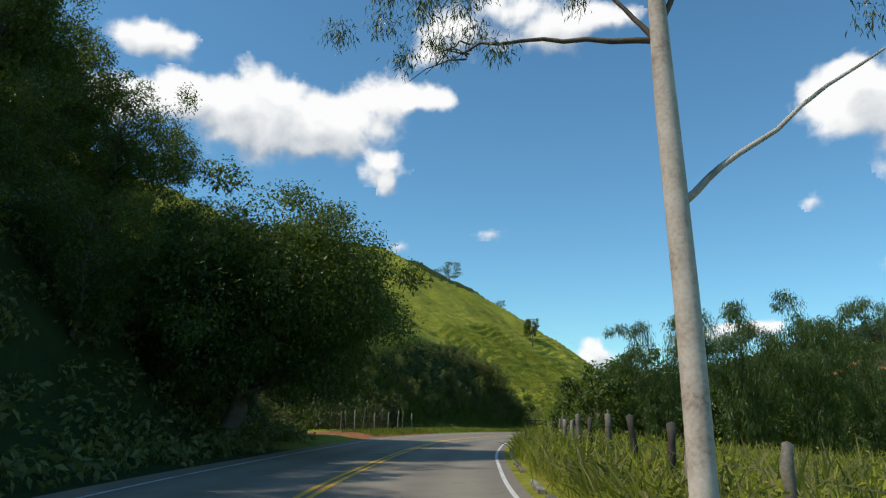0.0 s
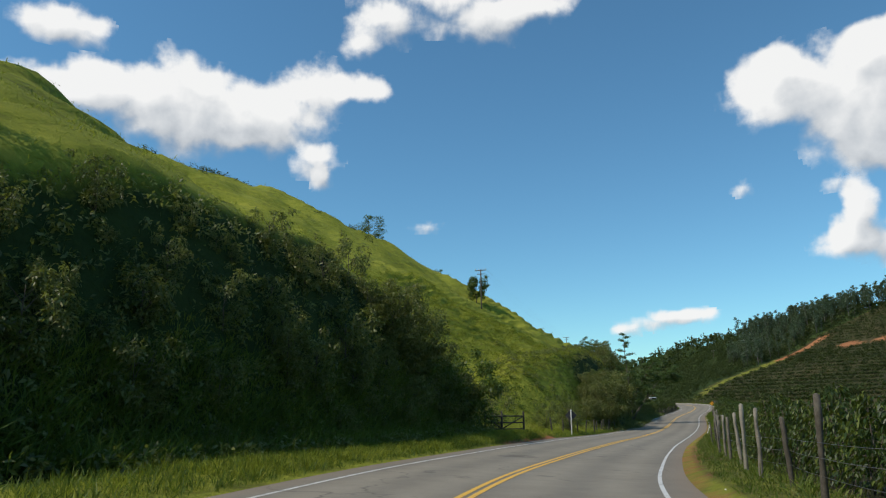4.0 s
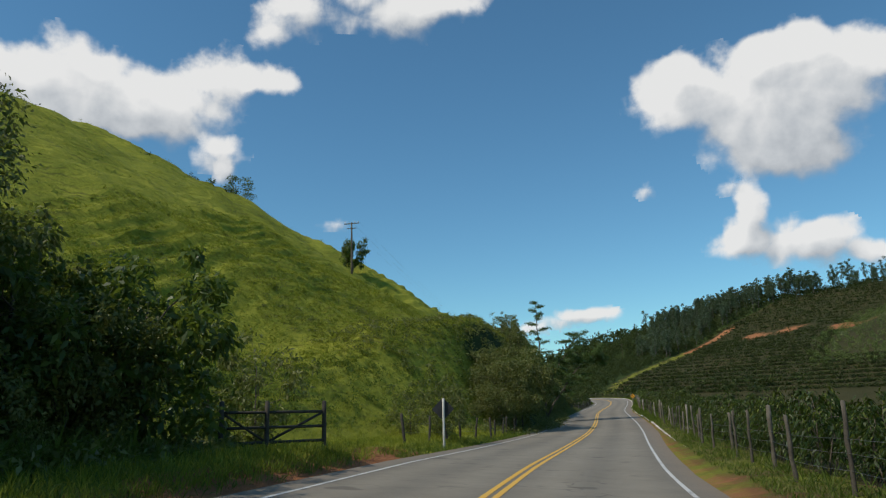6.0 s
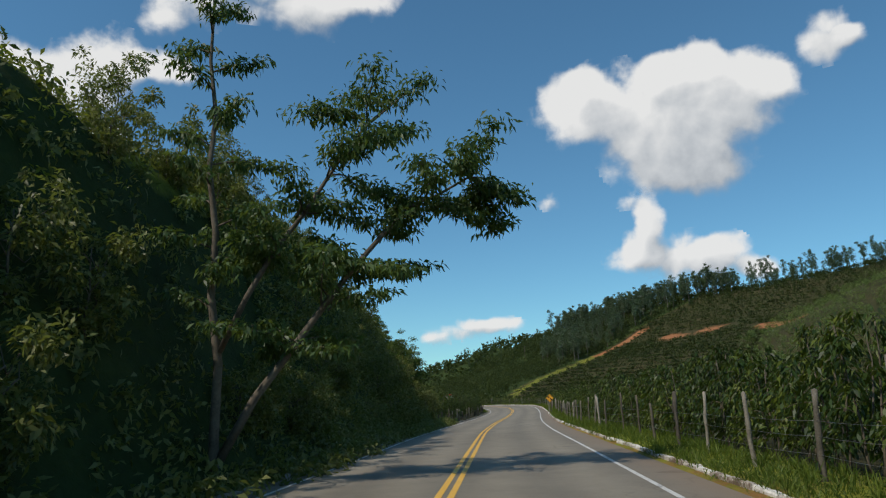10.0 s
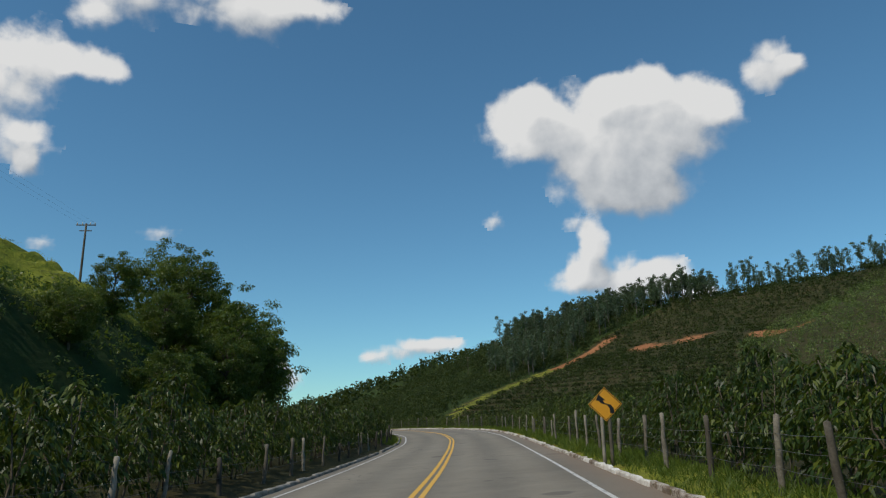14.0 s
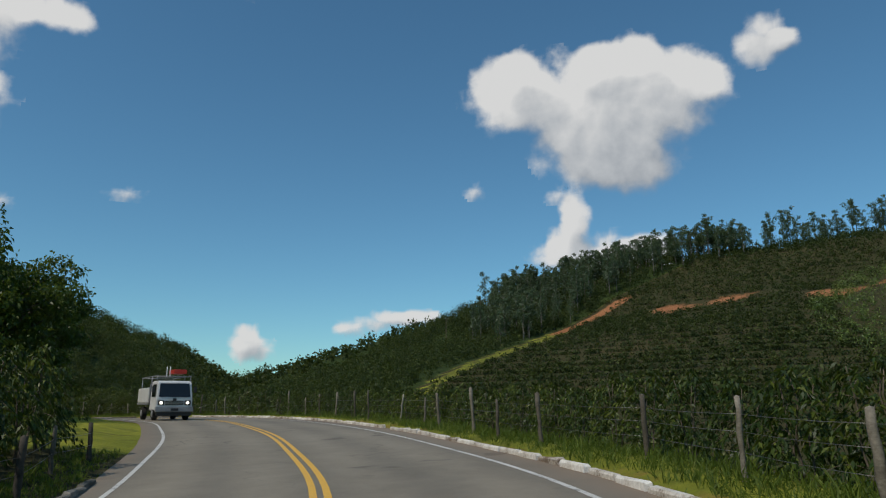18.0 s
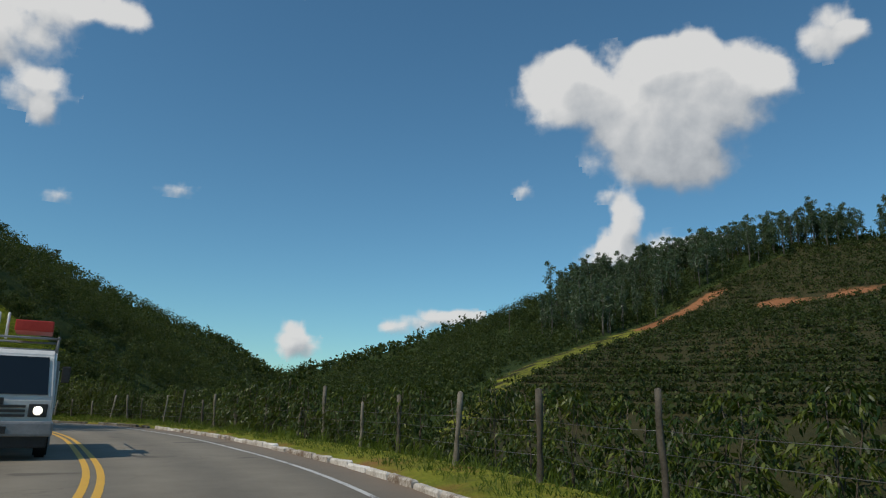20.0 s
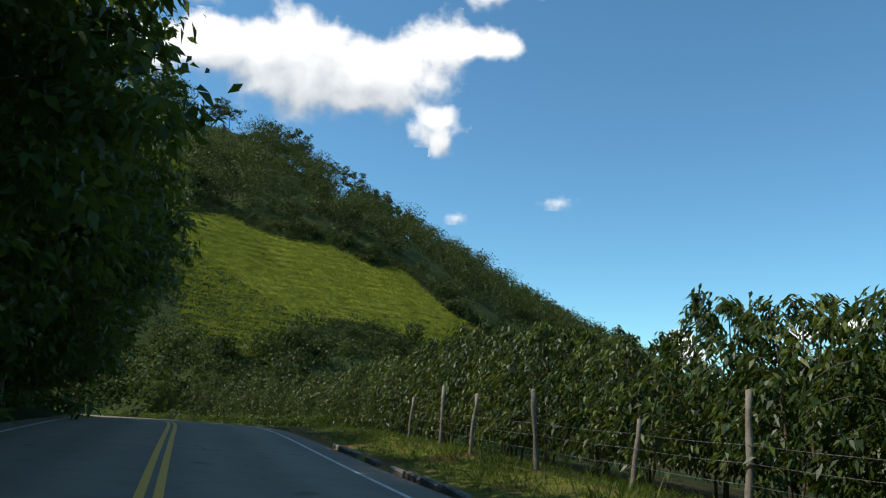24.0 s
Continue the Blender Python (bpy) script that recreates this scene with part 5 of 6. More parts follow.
pp = contour_rows(50000, (-50, 80), (46, 292), on_pasture, 0.62, 21)
pp[:, :2] += r.normal(size=(len(pp), 2)) * 0.16
pp[:, 2] = land(pp[:, 0], pp[:, 1])
pp = pp[wavy(pp[:, 0], pp[:, 1], 5, 2.0) + 0.5 * r.normal(size=len(pp)) > -0.5]
stuff("pasture_grass", [blades(pp, r.uniform(0.18, 0.42, len(pp)), 6, 0.20, r, 0.6, 0.035)], GRASS, "tufted green pasture grass on the hillside", "grass")
low = pp[(((road_x(pp[:, 1]) - pp[:, 0]) * road_cos(pp[:, 1])) < 40) & (wavy(pp[:, 0], pp[:, 1], 2.5, 6.0) > 0.3)]
stuff("pasture_scrub", [lumps(low[r.random(len(low)) < 0.5], 0.22, 26, 0.10, 0.4, r, 0.2, 0.6)], LUSH, "dark weeds on the ledges of the pasture", "scrub")
dark = contour_rows(9000, (0, 40), (94, 140), lambda x, y: on_pasture(x, y) & (((road_x(y) - x) * road_cos(y)) < 30), 0.9, 29)
dark = dark[wavy(dark[:, 0], dark[:, 1], 3.4, 4.0) + 0.3 * r.normal(size=len(dark)) > 0.62]
stuff("slope_scrub", [lumps(dark, r.uniform(0.2, 0.5, len(dark)), 30, 0.13, 0.45, r, 0.2, 0.7)], SCRUB, "dark low scrub tucked under the pasture ledges", "scrub")
stuff("slope_scrub", [lumps(bank_places(98, 130, 620, r, 0.05, 0.85), 0.36, 34, 0.13, 0.45, r, 0.2)], LUSH, "rough brown-green scrub on the low cut behind the fence", "scrub")
tuss = contour_rows(60000, (-20, 46), (92, 152), lambda x, y: on_pasture(x, y) & (((road_x(y) - x) * road_cos(y)) < 34), 0.5, 23)
tuss[:, :2] += r.normal(size=(len(tuss), 2)) * 0.3
tuss = tuss[r.random(len(tuss)) < 0.55]
tuss[:, 2] = land(tuss[:, 0], tuss[:, 1])
stuff("pasture_tussocks", [lumps(tuss, r.uniform(0.16, 0.42, len(tuss)), 16, 0.17, 0.3, r, 0.15, 0.7)], GRASS, "thick grass tussocks on the trodden lower slope", "grass")
pp = contour_rows(52000, (15, 92), (405, 468), lambda x, y: patch_mask(x, y) > 0.5, 1.25, 22)
pp[:, :2] += r.normal(size=(len(pp), 2)) * 0.22
pp[:, 2] = land(pp[:, 0], pp[:, 1])
stuff("pasture_grass", [blades(pp, r.uniform(0.35, 0.85, len(pp)), 7, 0.22, r, 0.7, 0.08)], GRASS, "ribbed light green pasture on the wooded hill", "grass")
# rows of dark blades in the furrows imitate the shadow between the ribs
pp = contour_rows(16000, (15, 92), (405, 468), lambda x, y: patch_mask(x, y) > 0.5, 1.25, 24, 0.5)
pp = pp[wavy(pp[:, 0], pp[:, 1], 6, 3.0) + 0.4 * r.normal(size=len(pp)) > -0.1]
stuff("furrow_shade", [blades(pp, r.uniform(0.15, 0.4, len(pp)), 7, 0.22, r, 0.6, 0.07)], LUSH, "dark blades standing in for the shadow lines between pasture ribs", "grass")
stuff("pasture_grass", [blades(scatter(92, 122, -14, -4.9, 4200, r), 0.32, 8, 0.10, r), blades(scatter(66, 98, -10.5, -4.9, 4200, r), 0.42, 9, 0.10, r), blades(scatter(44, 68, -6.5, -4.7, 500, r), 0.35, 8, 0.1, r)], GRASS, "lush green grass along the road verge", "grass")
stuff("verge_grass", [blades(scatter(138, 268, 4.75, 6.9, 5200, r), r.uniform(0.14, 0.42, 5200), 8, 0.08, r), blades(scatter(44, 98, -7.5, -4.6, 2600, r), r.uniform(0.2, 0.5, 2600), 8, 0.1, r), blades(scatter(100, 134, -5.4, -4.3, 1200, r), 0.25, 8, 0.08, r), blades(bank_places(56, 92, 4200, r, -0.12, 0.42), r.uniform(0.45, 1.15, 4200), 12, 0.2, r, 0.7, 0.03)], LUSH, "lush green grass tufts along the kerb", "grass")
stuff("verge_grass", [blades(scatter(50, 345, 4.95, 6.6, 7500, r), r.uniform(0.08, 0.26, 7500), 7, 0.07, r), blades(scatter(236, 262, -5.4, -4.3, 900, r), 0.22, 8, 0.08, r), blades(scatter(308, 350, 5.3, 9, 2400, r), r.uniform(0.08, 0.3, 2400), 8, 0.1, r),
                      blades(scatter(128, 186, -4.7, -4.1, 1000, r), 0.2, 7, 0.06, r), blades(scatter(50, 345, 5.6, 6.8, 420, r), 0.55, 16, 0.12, r)], LUSH, "short green verge grass between kerb and fence", "grass")
stuff("verge_grass", [blades(scatter(52, 150, 5.0, 7.6, 1200, r), 0.16, 6, 0.09, r), blades(scatter(1, 52, 4.7, 16, 4800, r), r.uniform(0.6, 1.2, 4800), 8, 0.14, r, 0.6)], DRYGRASS, "dry straw-coloured grass among the green", "grass")
stuff("roadside_weeds", [blades(scatter(-2, 52, 4.5, 16, 7000, r), r.uniform(0.35, 1.15, 7000), 9, 0.16, r, 0.65), lumps(scatter(2, 52, 4.9, 15, 900, r), r.uniform(0.25, 0.6, 900), 40, 0.12, 0.5, r, 0.8)], GRASS, "tall weeds and grass behind the old fence", "weeds")


# ---- kerbs ----
def kerb_stone(seed, length, mat):
    r = np.random.default_rng(seed)
    bm = bmesh.new()
    bmesh.ops.create_cube(bm, size=1.0)
    bmesh.ops.scale(bm, vec=(0.14, length + 0.02, 0.30), verts=bm.verts)
    bmesh.ops.bevel(bm, geom=[e for e in bm.edges if e.verts[0].co.z > 0 and e.verts[1].co.z > 0], offset=0.028, segments=1, affect="EDGES")
    for v in bm.verts:
        v.co += Vector(r.normal(size=3) * 0.008)
    me = bpy.data.meshes.new("kerb_stone")
    bm.to_mesh(me)
    bm.free()
    me.materials.append(mat)
    return me


STONES = [kerb_stone(200 + i, 1.02, KERB) for i in range(5)]
DARK_STONES = [kerb_stone(206 + i, 1.02, KERB_DARK) for i in range(5)]


def build_kerb(name, y0, y1, d, label, step=1.05, skip=0.03, stones=STONES):
    r = np.random.default_rng(int(y0))
    holder = tagged(new(name), label, "kerb", kind="structure")
    y = y0
    while y < y1:
        if r.random() > skip:
            at = d(y) + r.normal() * 0.015
            px, py = beside(y, at)
            ob = new("kerb_stone", stones[int(r.integers(5))])
            ob.parent = holder
            ob.matrix_world = pose(px, py, float(road_z(y) + cross_fall(y, at)) - 0.045 + r.normal() * 0.010, r.normal() * 0.7, r.normal() * 2.0, heading(y) + r.normal() * 0.6)
        y += step * float(road_cos(y))


def kerb_at(y):
    return float(np.interp(y, [58, 85, 105, 125, 170, 235, 270, 300, 344], [4.75, 5.05, 5.1, 4.9, 4.8, 4.45, 4.5, 4.65, 4.6]))


build_kerb("kerb", 56, 302, kerb_at, "limewashed concrete kerb stones along the coffee verge")
build_kerb("kerb", 303, 344, kerb_at, "worn mossy kerb stones half buried in the verge", 1.05, 0.25, DARK_STONES)
build_kerb("kerb", 136, 256, lambda y: -4.05, "dark mossy kerb stones under the cut bank", 1.05, 0.06, DARK_STONES)
build_kerb("kerb", 10, 46, lambda y: 4.2, "dusty half-buried kerb stones at the road edge", 1.05, 0.5, DARK_STONES)


# ---- fences ----
def post_mesh(seed, h, rad, mat):
    r = np.random.default_rng(seed)
    p = bent((0, 0, -0.35), (r.normal() * 0.03, r.normal() * 0.03, h), 0, 7, 0.008, r)
    me = make_mesh("post", *tube(p, rad * (1 + 0.10 * r.normal(size=7)) * np.linspace(1.08, 0.9, 7), 9), [mat], True)
    return me


POSTS = [post_mesh(220 + i, 1.26 + 0.07 * i, 0.043 + 0.008 * (i % 3), POST) for i in range(6)]
OLD = [post_mesh(230 + i, 1.12 + 0.10 * i, 0.066 + 0.01 * i, DARKWOOD if i == 1 else POST) for i in range(3)]
DARK = [post_mesh(240 + i, 0.95 + 0.1 * i, 0.055, DARKWOOD) for i in range(3)]


def build_fence(y0, y1, d, step, kinds, label, wires, seed, lean=4.0, gap=()):
    r = np.random.default_rng(seed)
    holder = tagged(new("fence"), label, "fence")
    tops = []
    y = y0
    while y < y1:
        dd = d(y) + r.normal() * 0.12
        px, py = beside(y, dd)
        z = float(land(px, py))
        ob = new("post", kinds[int(r.integers(len(kinds)))])
        ob.parent = holder
        ob.matrix_world = pose(px, py, z, r.normal() * lean * 0.6, r.normal() * lean * 0.6, r.uniform(0, 360)) @ Matrix.Diagonal((1, 1, r.uniform(0.9, 1.12) * float(np.interp(y, [150, 185, 270, 300], [1, 0.82, 0.82, 1])), 1))
        tops.append((px, py, z))
        y += step * r.uniform(0.75, 1.25) * float(road_cos(y))
    for h in wires:
        parts = []
        for a, b in zip(tops, tops[1:]):
            parts.append(tube(bent((a[0], a[1], a[2] + h), (b[0], b[1], b[2] + h), -0.02, 4), [0.004] * 4, 4))
        part("wire", make_mesh("wire", *joined(parts), [WIRE], True), holder)


build_fence(53, 346, lambda y: float(np.interp(y, [53, 70, 110, 170, 260, 290, 318, 346], [5.9, 5.9, 6.0, 5.9, 5.7, 6.6, 7.6, 7.4])), 3.0, POSTS, "grey weathered wooden posts with wire before the coffee", (0.4, 0.68, 0.92), 1, 4.5)
build_fence(4.6, 49, lambda y: float(np.interp(y, [3, 8, 14, 30, 49], [5.3, 5.5, 6.0, 6.4, 6.4])), 2.6, OLD, "old leaning split-wood fence posts with barbed wire", (0.4, 0.78), 2, 5)
build_fence(47, 63, lambda y: -8.6, 1.7, POSTS, "pale fence posts before shaded coffee bushes", (0.5, 1.0), 3)
build_fence(104.5, 131, lambda y: float(np.interp(y, [104, 116, 131], [-5.9, -5.0, -5.4])), 2.4, DARK, "dark leaning fence posts below the pasture", (0.4, 0.75, 1.1), 4, 5)
build_fence(188, 262, lambda y: -4.95, 2.8, DARK + POSTS[:3], "grey fence posts before the shaded coffee", (0.4, 0.68), 5)


# ---- gate, signs, poles ----
def gate(a, b):
    """A farm gate between two posts, of planks with a brace."""
    za, zb = float(land(*a)), float(land(*b))
    holder = new("farm_gate")
    ax, bx = np.array([*a, za]), np.array([*b, zb])
    for p in (ax, bx, ax + (bx - ax) * 0.42):
        part("gate_post", make_mesh("gate_post", *tube(bent(p - (0, 0, 0.3), p + (0, 0, 1.45), 0, 4), [0.075, 0.072, 0.07, 0.068], 10), [DARKWOOD], True), holder)

    def bar(name, p, q, w, label=""):
        part(name, make_mesh(name, *tube(bent(p, q, 0, 3), [w] * 3, 4), [DARKWOOD]), holder, label)
    for h in (0.30, 0.72, 1.15):
        bar("rail", ax + (0, 0, h), bx + (0, 0, h), 0.045)
    m = ax + (bx - ax) * 0.42
    bar("brace", m + (0, 0, 0.3), bx + (0, 0, 1.15), 0.038)
    bar("brace", ax + (0, 0, 1.15), m + (0, 0, 0.3), 0.038)
    tagged(holder, "dark wooden farm gate with a diagonal brace", "gate")


gate((12.3, 99.5), (15.2, 101.0))

SIGN_ORANGE = rough_mat("sign_orange", [(0.3, (0.62, 0.27, 0.012)), (0.7, (0.80, 0.38, 0.02))], 2, 30, 0.05, 0.45, 0.5)
SIGN_BLACK = rough_mat("sign_black", [(0.3, (0.008, 0.008, 0.008)), (0.7, (0.025, 0.025, 0.024))], 3, 40, 0.05, 0.5)
SIGN_BACK = rough_mat("sign_back", [(0.3, (0.018, 0.019, 0.02)), (0.7, (0.05, 0.05, 0.052))], 3, 30, 0.05, 0.55)
PALEPOST = rough_mat("limed_post", [(0.3, (0.40, 0.37, 0.32)), (0.7, (0.78, 0.74, 0.68))], 3, 25, 0.3)


def poly_mesh(name, pts, thick, mat, y=0.0):
    """A flat plate, cut to an outline in x and z."""
    n = len(pts)
    v = [(px, y, pz) for px, pz in pts] + [(px, y + thick, pz) for px, pz in pts]
    f = [tuple(range(n)), tuple(range(2 * n - 1, n - 1, -1))] + [(i, i + n, (i + 1) % n + n, (i + 1) % n) for i in range(n)]
    me = bpy.data.meshes.new(name)
    me.from_pydata(v, [], f)
    me.update()
    me.materials.append(mat)
    return me


def bend_sign(x, y, turn):
    """The orange winding-road sign on two posts."""
    ob = new("road_sign")
    ob.matrix_world = pose(x, y, float(land(x, y)), 0, 0, turn)
    c, s = 1.62, 0.46
    dia = [(0, c - s), (s, c), (0, c + s), (-s, c)]
    plate = part("plate", poly_mesh("plate", dia, 0.012, SIGN_ORANGE), ob, "orange diamond plate")
    outer = [(px * 0.95, c + (pz - c) * 0.95) for px, pz in dia]
    inner = [(px * 0.90, c + (pz - c) * 0.90) for px, pz in dia]
    v = [(px, -0.003, pz) for px, pz in outer] + [(px, -0.003, pz) for px, pz in inner]
    me = bpy.data.meshes.new("border")
    me.from_pydata(v, [], [(i, (i + 1) % 4, (i + 1) % 4 + 4, i + 4) for i in range(4)])
    me.materials.append(SIGN_BLACK)
    part("border", me, plate)
    w = 0.055
    mid = [(0.17, -0.24), (0.17, -0.12), (0.10, -0.02), (-0.06, 0.03), (-0.12, 0.10)]
    pts = [(px + w, c + pz) for px, pz in mid] + [(px - w, c + pz) for px, pz in mid[::-1]]
    part("arrow", poly_mesh("arrow", pts, 0.003, SIGN_BLACK, -0.004), plate)
    part("arrow_head", poly_mesh("arrow_head", [(-0.26, c + 0.10), (0.02, c + 0.10), (-0.16, c + 0.26)], 0.003, SIGN_BLACK, -0.004), plate)
    for dx in (-0.12, 0.10):
        part("sign_post", make_mesh("sign_post", *tube(bent((dx, 0.06, -0.3), (dx * 0.9, 0.06, 1.55), 0, 4), [0.05] * 4, 9), [POST], True), ob)
    tagged(ob, "orange diamond warning sign with a black winding arrow", "road sign")


bx, by = beside(206.8, 4.8)
bend_sign(bx, by, heading(206.8))


def chevron_back(x, y, turn):
    """The back of a diamond curve sign on a pale post."""
    ob = new("road_sign")
    ob.matrix_world = pose(x, y, float(land(x, y)), 0, 0, turn)
    part("sign_post", make_mesh("sign_post", *tube(bent((0, 0, -0.3), (0.02, 0, 2.05), 0, 5), [0.05] * 5, 9), [PALEPOST], True), ob, "pale painted post")
    c, s = 1.62, 0.47
    part("plate", poly_mesh("plate", [(0, c - s), (s, c), (0, c + s), (-s, c)], 0.012, SIGN_BACK, 0.06), ob, "dark back of a diamond plate")
    tagged(ob, "diamond road sign seen from its dark back", "road sign")


cx, cy = beside(106.0, -4.75)
chevron_back(cx, cy, heading(106) + 12)


def utility_pole(x, y, h, turn, label, base=None):
    ob = new("utility_pole")
    ob.matrix_world = pose(x, y, float(land(x, y)), 0, 0, turn)
    part("pole", make_mesh("pole", *tube(bent((0, 0, -0.5), (0, 0, h), 0, 6), np.linspace(0.13, 0.09, 6), 10), [BARK], True), ob)
    part("crossarm", box_mesh("crossarm", 1.9, 0.1, 0.1, BARK, 0.01, (0, 0, h - 0.15)), ob)
    part("crossarm", box_mesh("crossarm", 1.2, 0.09, 0.09, BARK, 0.01, (0, 0, h - 0.75)), ob)
    for dx in (-0.85, -0.35, 0.4, 0.85):
        part("insulator", make_mesh("insulator", *tube(bent((dx, 0, h - 0.1), (dx, 0, h + 0.12), 0, 4), [0.03, 0.055, 0.04, 0.03], 8), [PALEPOST], True), ob)
    tagged(ob, label, "utility pole", "utility poles")
    return np.array([x, y, float(land(x, y)) + h])


tops = [utility_pole(-13.9, 80.6, 8.6, -20, "wooden power pole with crossarms above the bank"), utility_pole(21.3, 161.8, 6.5, -25, "wooden power pole with crossarms on the pasture"),
        utility_pole(62.5, 264.5, 7.5, -20, "wooden power pole with crossarms near the hill foot"), utility_pole(204, 458, 8.0, 10, "twin-armed power pole in the far valley")]
cable = new("power_cable")
for dx in (-0.85, 0.0, 0.85):
    for a, b in ((tops[1], tops[2]),):
        part("strand", make_mesh("strand", *tube(bent(a + (dx, 0, 0.1), b + (dx, 0, 0.1), -1.2, 14), [0.005] * 14, 4), [WIRE], True), cable)
tagged(cable, "thin sagging power cables between wooden poles", "cable")

# dry cuttings left under the coffee, and a few fallen sticks
r = np.random.default_rng(303)
for i, yy in enumerate((122.5, 124.5, 126.5, 128, 171, 173)):
    x, y = beside(yy, 6.2 + r.uniform(-0.3, 0.6))
    z = float(land(x, y))
    ob = new("brush_pile")
    ob.location = (x, y, z)
    for k in range(10):
        a, ln = r.uniform(0, 6.28), r.uniform(0.3, 0.8)
        p0 = np.array([r.normal() * 0.4, r.normal() * 0.4, r.uniform(0.02, 0.18)])
        part("twig", make_mesh("twig", *tube(bent(p0, p0 + (math.cos(a) * ln, math.sin(a) * ln, r.uniform(-0.05, 0.2)), 0.05, 4, 0.03, r), [0.014, 0.012, 0.01, 0.006], 5), [POST], True), ob)
    tagged(ob, "pile of dry pruned coffee twigs on the verge", "brushwood", "brush piles")


# ---- the oncoming service truck ----
TRUCK_WHITE = rough_mat("truck_white", [(0.3, (0.52, 0.52, 0.50)), (0.7, (0.74, 0.74, 0.72))], 1.5, 20, 0.05, 0.35, 0.5)
TRUCK_GREY = rough_mat("truck_grey", [(0.3, (0.16, 0.165, 0.17)), (0.7, (0.30, 0.305, 0.31))], 1.5, 20, 0.05, 0.4, 0.5)
TRUCK_DARK = rough_mat("truck_dark", [(0.3, (0.018, 0.018, 0.019)), (0.7, (0.055, 0.054, 0.052))], 2, 30, 0.1, 0.55)
TRUCK_RED = rough_mat("truck_red", [(0.3, (0.38, 0.03, 0.02)), (0.7, (0.55, 0.06, 0.04))], 2, 30, 0.05, 0.45)
GLASS, gn_, gl_ = nodes_of("windscreen")
gn_["Principled BSDF"].inputs["Base Color"].default_value = (0.012, 0.014, 0.016, 1)
gn_["Principled BSDF"].inputs["Roughness"].default_value = 0.06
RUBBER = rough_mat("rubber", [(0.3, (0.012, 0.012, 0.012)), (0.7, (0.035, 0.034, 0.033))], 4, 40, 0.2, 0.8)
LAMP, ln_, ll_ = nodes_of("lit_headlamp")
ln_["Principled BSDF"].inputs["Emission Color"].default_value = (1.0, 0.93, 0.75, 1)
ln_["Principled BSDF"].inputs["Emission Strength"].default_value = 2.5


def service_truck(x, y, turn):
    """A white flat-fronted light truck with a ladder rack; its front looks to -y."""
    ob = new("service_truck")
    ob.matrix_world = pose(x, y, float(road_z(y) + cross_fall(y, -1.75)) + 0.004, 0, 0, turn)

    def box(name, sx, sy, sz, at, mat, parent=ob, bevel=0.03, label=""):
        return part(name, box_mesh(name, sx, sy, sz, mat, bevel, at), parent, label)
    # cab: a shell with a raked screen
    bm = bmesh.new()
    prof = [(-0.02, 0.55), (-0.05, 1.22), (0.16, 2.10), (0.34, 2.22), (1.72, 2.22), (1.75, 0.55)]
    w = 1.0
    vs = [[bm.verts.new((sx * w * (0.93 if pz > 2 else 1.0), py, pz)) for py, pz in prof] for sx in (-1, 1)]
    n = len(prof)
    bm.faces.new(vs[0])
    bm.faces.new(vs[1][::-1])
    for i in range(n):
        j = (i + 1) % n
        bm.faces.new((vs[0][j], vs[0][i], vs[1][i], vs[1][j]))
    bmesh.ops.recalc_face_normals(bm, faces=bm.faces)
    bmesh.ops.bevel(bm, geom=bm.edges[:], offset=0.05, segments=3, affect="EDGES")
    me = bpy.data.meshes.new("cab")
    bm.to_mesh(me)
    bm.free()
    me.materials.append(TRUCK_WHITE)
    cab = part("cab", me, ob, "white flat-fronted cab")
    me = bpy.data.meshes.new("windscreen")
    me.from_pydata([(-0.86, -0.062, 1.30), (0.86, -0.062, 1.30), (0.80, 0.122, 2.07), (-0.80, 0.122, 2.07)], [], [(0, 1, 2, 3)])
    me.materials.append(GLASS)
    part("windscreen", me, cab, "dark reflecting windscreen")
    for s in (-1, 1):
        me = bpy.data.meshes.new("side_window")
        me.from_pydata([(s * 1.004, 0.25, 1.32), (s * 1.004, 1.30, 1.32), (s * 0.945, 1.30, 2.02), (s * 0.945, 0.36, 2.02)], [], [(0, 1, 2, 3)])
        me.materials.append(GLASS)
        part("side_window", me, cab)
        box("mirror", 0.16, 0.08, 0.34, (s * 1.14, 0.12, 1.72), TRUCK_DARK, cab, 0.02)
        housing = box("headlamp_housing", 0.34, 0.05, 0.26, (s * 0.72, -0.065, 0.98), TRUCK_DARK, cab, 0.02)
        bm = bmesh.new()
        bmesh.ops.create_uvsphere(bm, u_segments=14, v_segments=8, radius=0.09)
        bmesh.ops.scale(bm, vec=(1, 0.35, 1), verts=bm.verts)
        bmesh.ops.translate(bm, vec=(s * 0.72, -0.10, 0.98), verts=bm.verts)
        me = bpy.data.meshes.new("headlamp")
        bm.to_mesh(me)
        bm.free()
        me.materials.append(LAMP)
        part("headlamp", me, housing, "round lit headlamp")
    for i in range(3):
        box("grille_bar", 1.0, 0.04, 0.055, (0, -0.07, 0.88 + 0.09 * i), TRUCK_DARK, cab, 0.012)
    box("badge", 0.2, 0.03, 0.14, (0, -0.07, 1.16), TRUCK_DARK, cab, 0.02)
    bump = box("bumper", 2.06, 0.2, 0.30, (0, -0.12, 0.62), TRUCK_GREY, ob, 0.05, "grey steel bumper")
    box("number_plate", 0.42, 0.02, 0.14, (0, -0.232, 0.60), TRUCK_DARK, bump, 0.006)
    box("valance", 1.9, 0.12, 0.26, (0, -0.06, 0.38), TRUCK_DARK)
    box("chassis_rail", 0.16, 5.0, 0.2, (-0.45, 2.9, 0.62), TRUCK_DARK)
    box("chassis_rail", 0.16, 5.0, 0.2, (0.45, 2.9, 0.62), TRUCK_DARK)
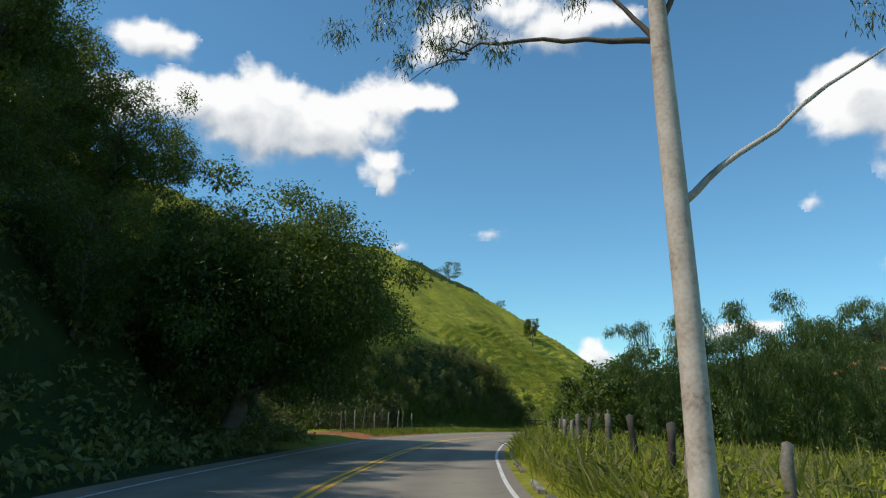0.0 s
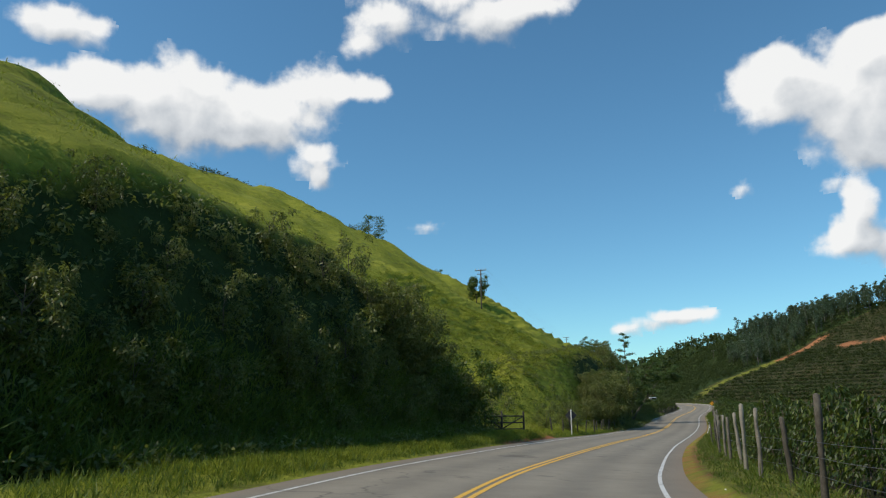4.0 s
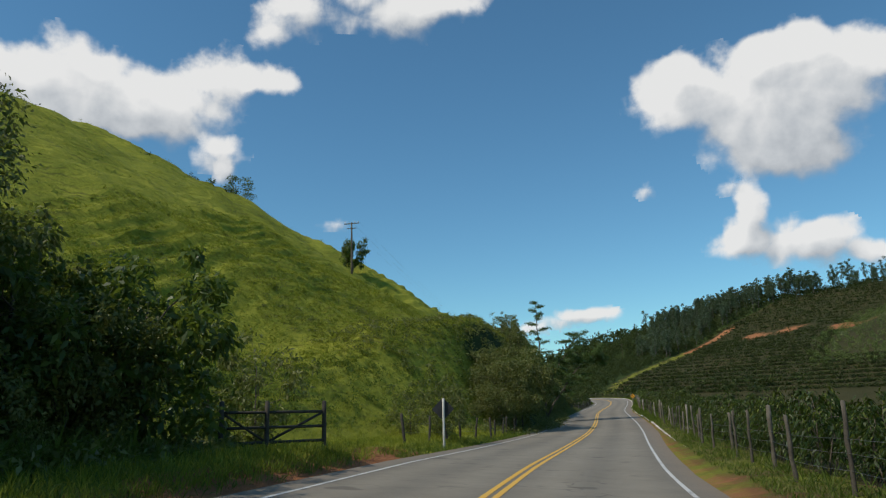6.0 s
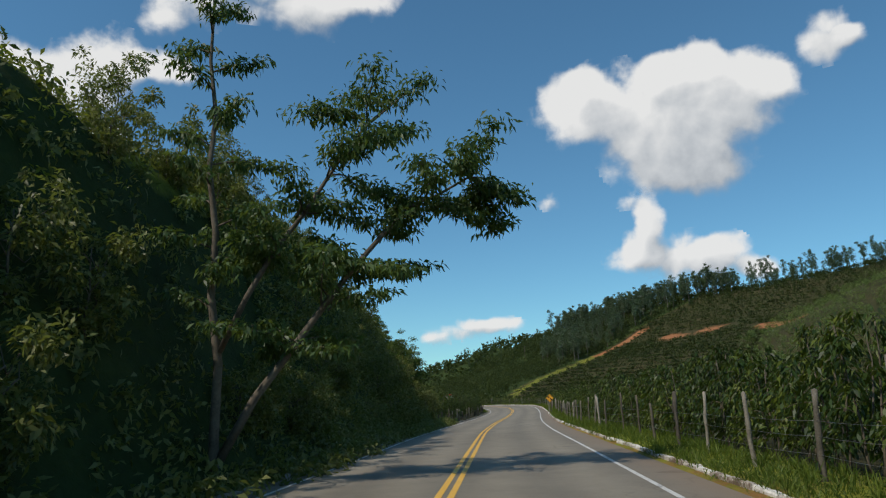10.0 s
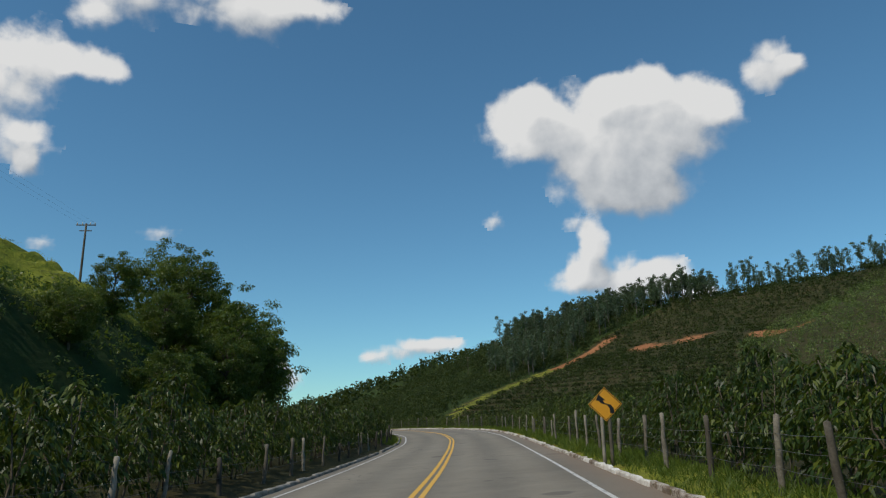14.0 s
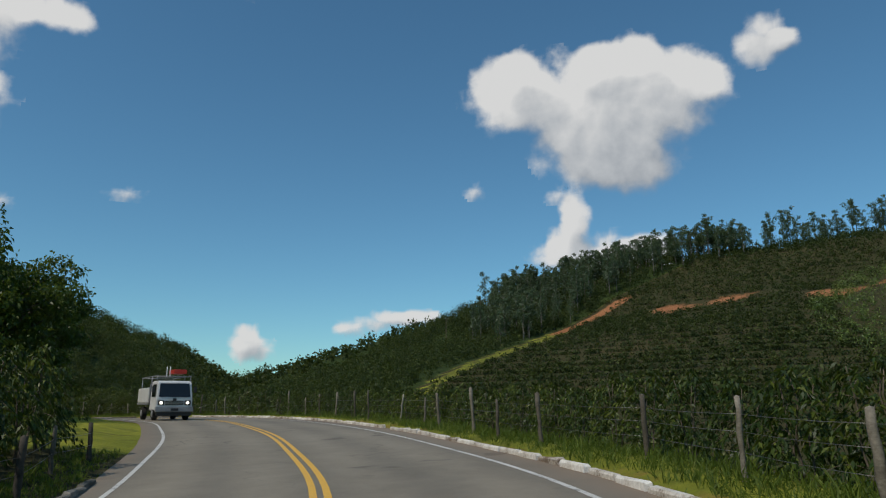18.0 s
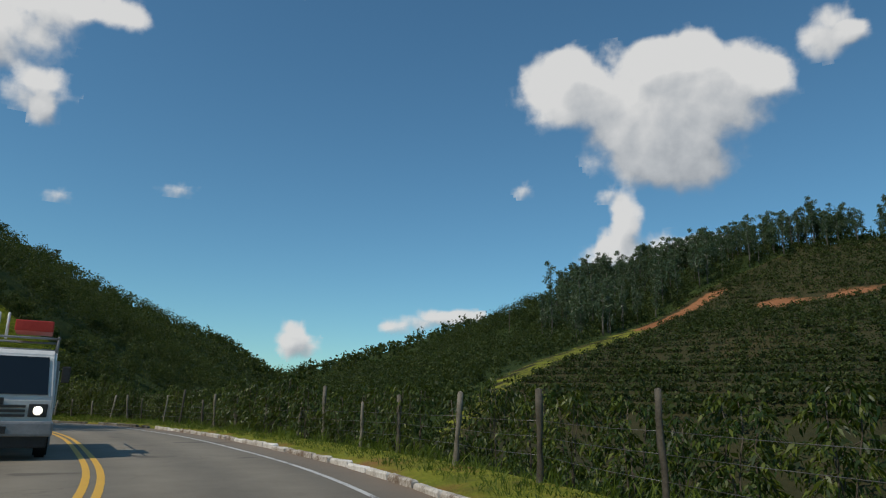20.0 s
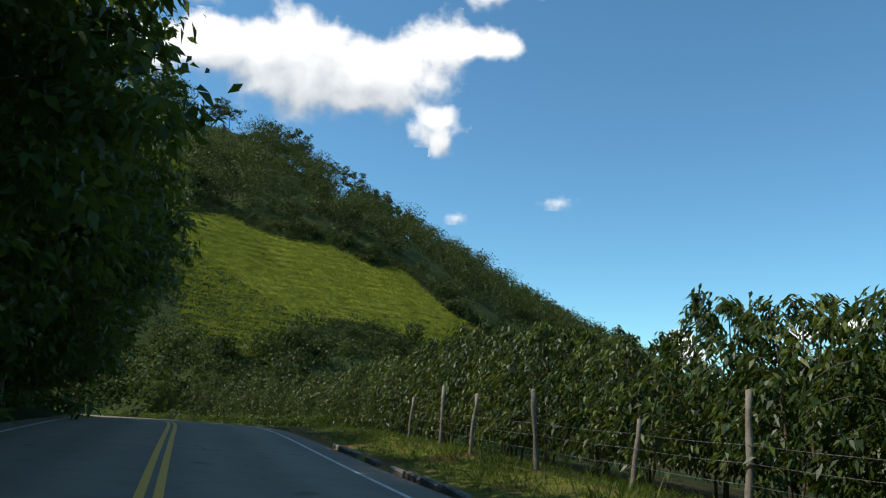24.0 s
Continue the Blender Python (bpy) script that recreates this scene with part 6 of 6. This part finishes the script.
    box("load_bed", 2.1, 3.5, 0.12, (0, 3.65, 0.95), TRUCK_GREY)
    for s in (-1, 1):
        box("tool_locker", 0.5, 3.3, 0.85, (s * 0.80, 3.65, 1.44), TRUCK_WHITE)
    box("headboard", 2.05, 0.06, 1.05, (0, 1.88, 1.55), TRUCK_GREY)
    for yy in (0.45, 1.95, 4.9):
        for s in (-1, 1):
            part("rack_post", make_mesh("rack_post", *tube(bent((s * 0.92, yy, 2.15 if yy < 1 else 1.0), (s * 0.92, yy, 2.48), 0, 3), [0.025] * 3, 7), [TRUCK_GREY], True), ob)
        part("rack_bar", make_mesh("rack_bar", *tube(bent((-0.95, yy, 2.48), (0.95, yy, 2.48), 0, 3), [0.025] * 3, 7), [TRUCK_GREY], True), ob)
    for s in (-0.92, 0.92):
        part("rack_rail", make_mesh("rack_rail", *tube(bent((s, 0.3, 2.5), (s, 5.2, 2.5), 0, 3), [0.025] * 3, 7), [TRUCK_GREY], True), ob)
    box("cargo_box", 0.75, 1.3, 0.24, (0.42, 1.6, 2.78), TRUCK_RED, ob, 0.03, "red box tied on the rack")
    for dx in (-0.10, -0.28):
        part("mast", make_mesh("mast", *tube(bent((dx, 1.2, 2.48), (dx, 1.2, 3.05), 0, 3), [0.03] * 3, 8), [TRUCK_WHITE], True), ob)
    for yy in (0.85, 4.1):
        for s in (-1, 1):
            bm = bmesh.new()
            bmesh.ops.create_cone(bm, cap_ends=True, segments=26, radius1=0.39, radius2=0.39, depth=0.26)
            bmesh.ops.bevel(bm, geom=[e for e in bm.edges if len(e.link_faces) == 2 and abs(e.verts[0].co.z - e.verts[1].co.z) < 1e-4], offset=0.04, segments=2, affect="EDGES")
            bmesh.ops.rotate(bm, matrix=Matrix.Rotation(radians(90), 3, "Y"), verts=bm.verts)
            bmesh.ops.translate(bm, vec=(s * 0.86, yy, 0.39), verts=bm.verts)
            me = bpy.data.meshes.new("wheel")
            bm.to_mesh(me)
            bm.free()
            me.materials.append(RUBBER)
            wheel = part("wheel", me, ob)
            bm = bmesh.new()
            bmesh.ops.create_cone(bm, cap_ends=True, segments=20, radius1=0.21, radius2=0.15, depth=0.05)
            bmesh.ops.rotate(bm, matrix=Matrix.Rotation(radians(90 * s), 3, "Y"), verts=bm.verts)
            bmesh.ops.translate(bm, vec=(s * 1.0, yy, 0.39), verts=bm.verts)
            me = bpy.data.meshes.new("rim")
            bm.to_mesh(me)
            bm.free()
            me.materials.append(TRUCK_GREY)
            part("rim", me, wheel)
    tagged(ob, "white flat-fronted service truck with ladder rack, headlamps lit", "truck")


tx, ty = beside(284.6, -1.75)
service_truck(tx, ty, heading(284.6))
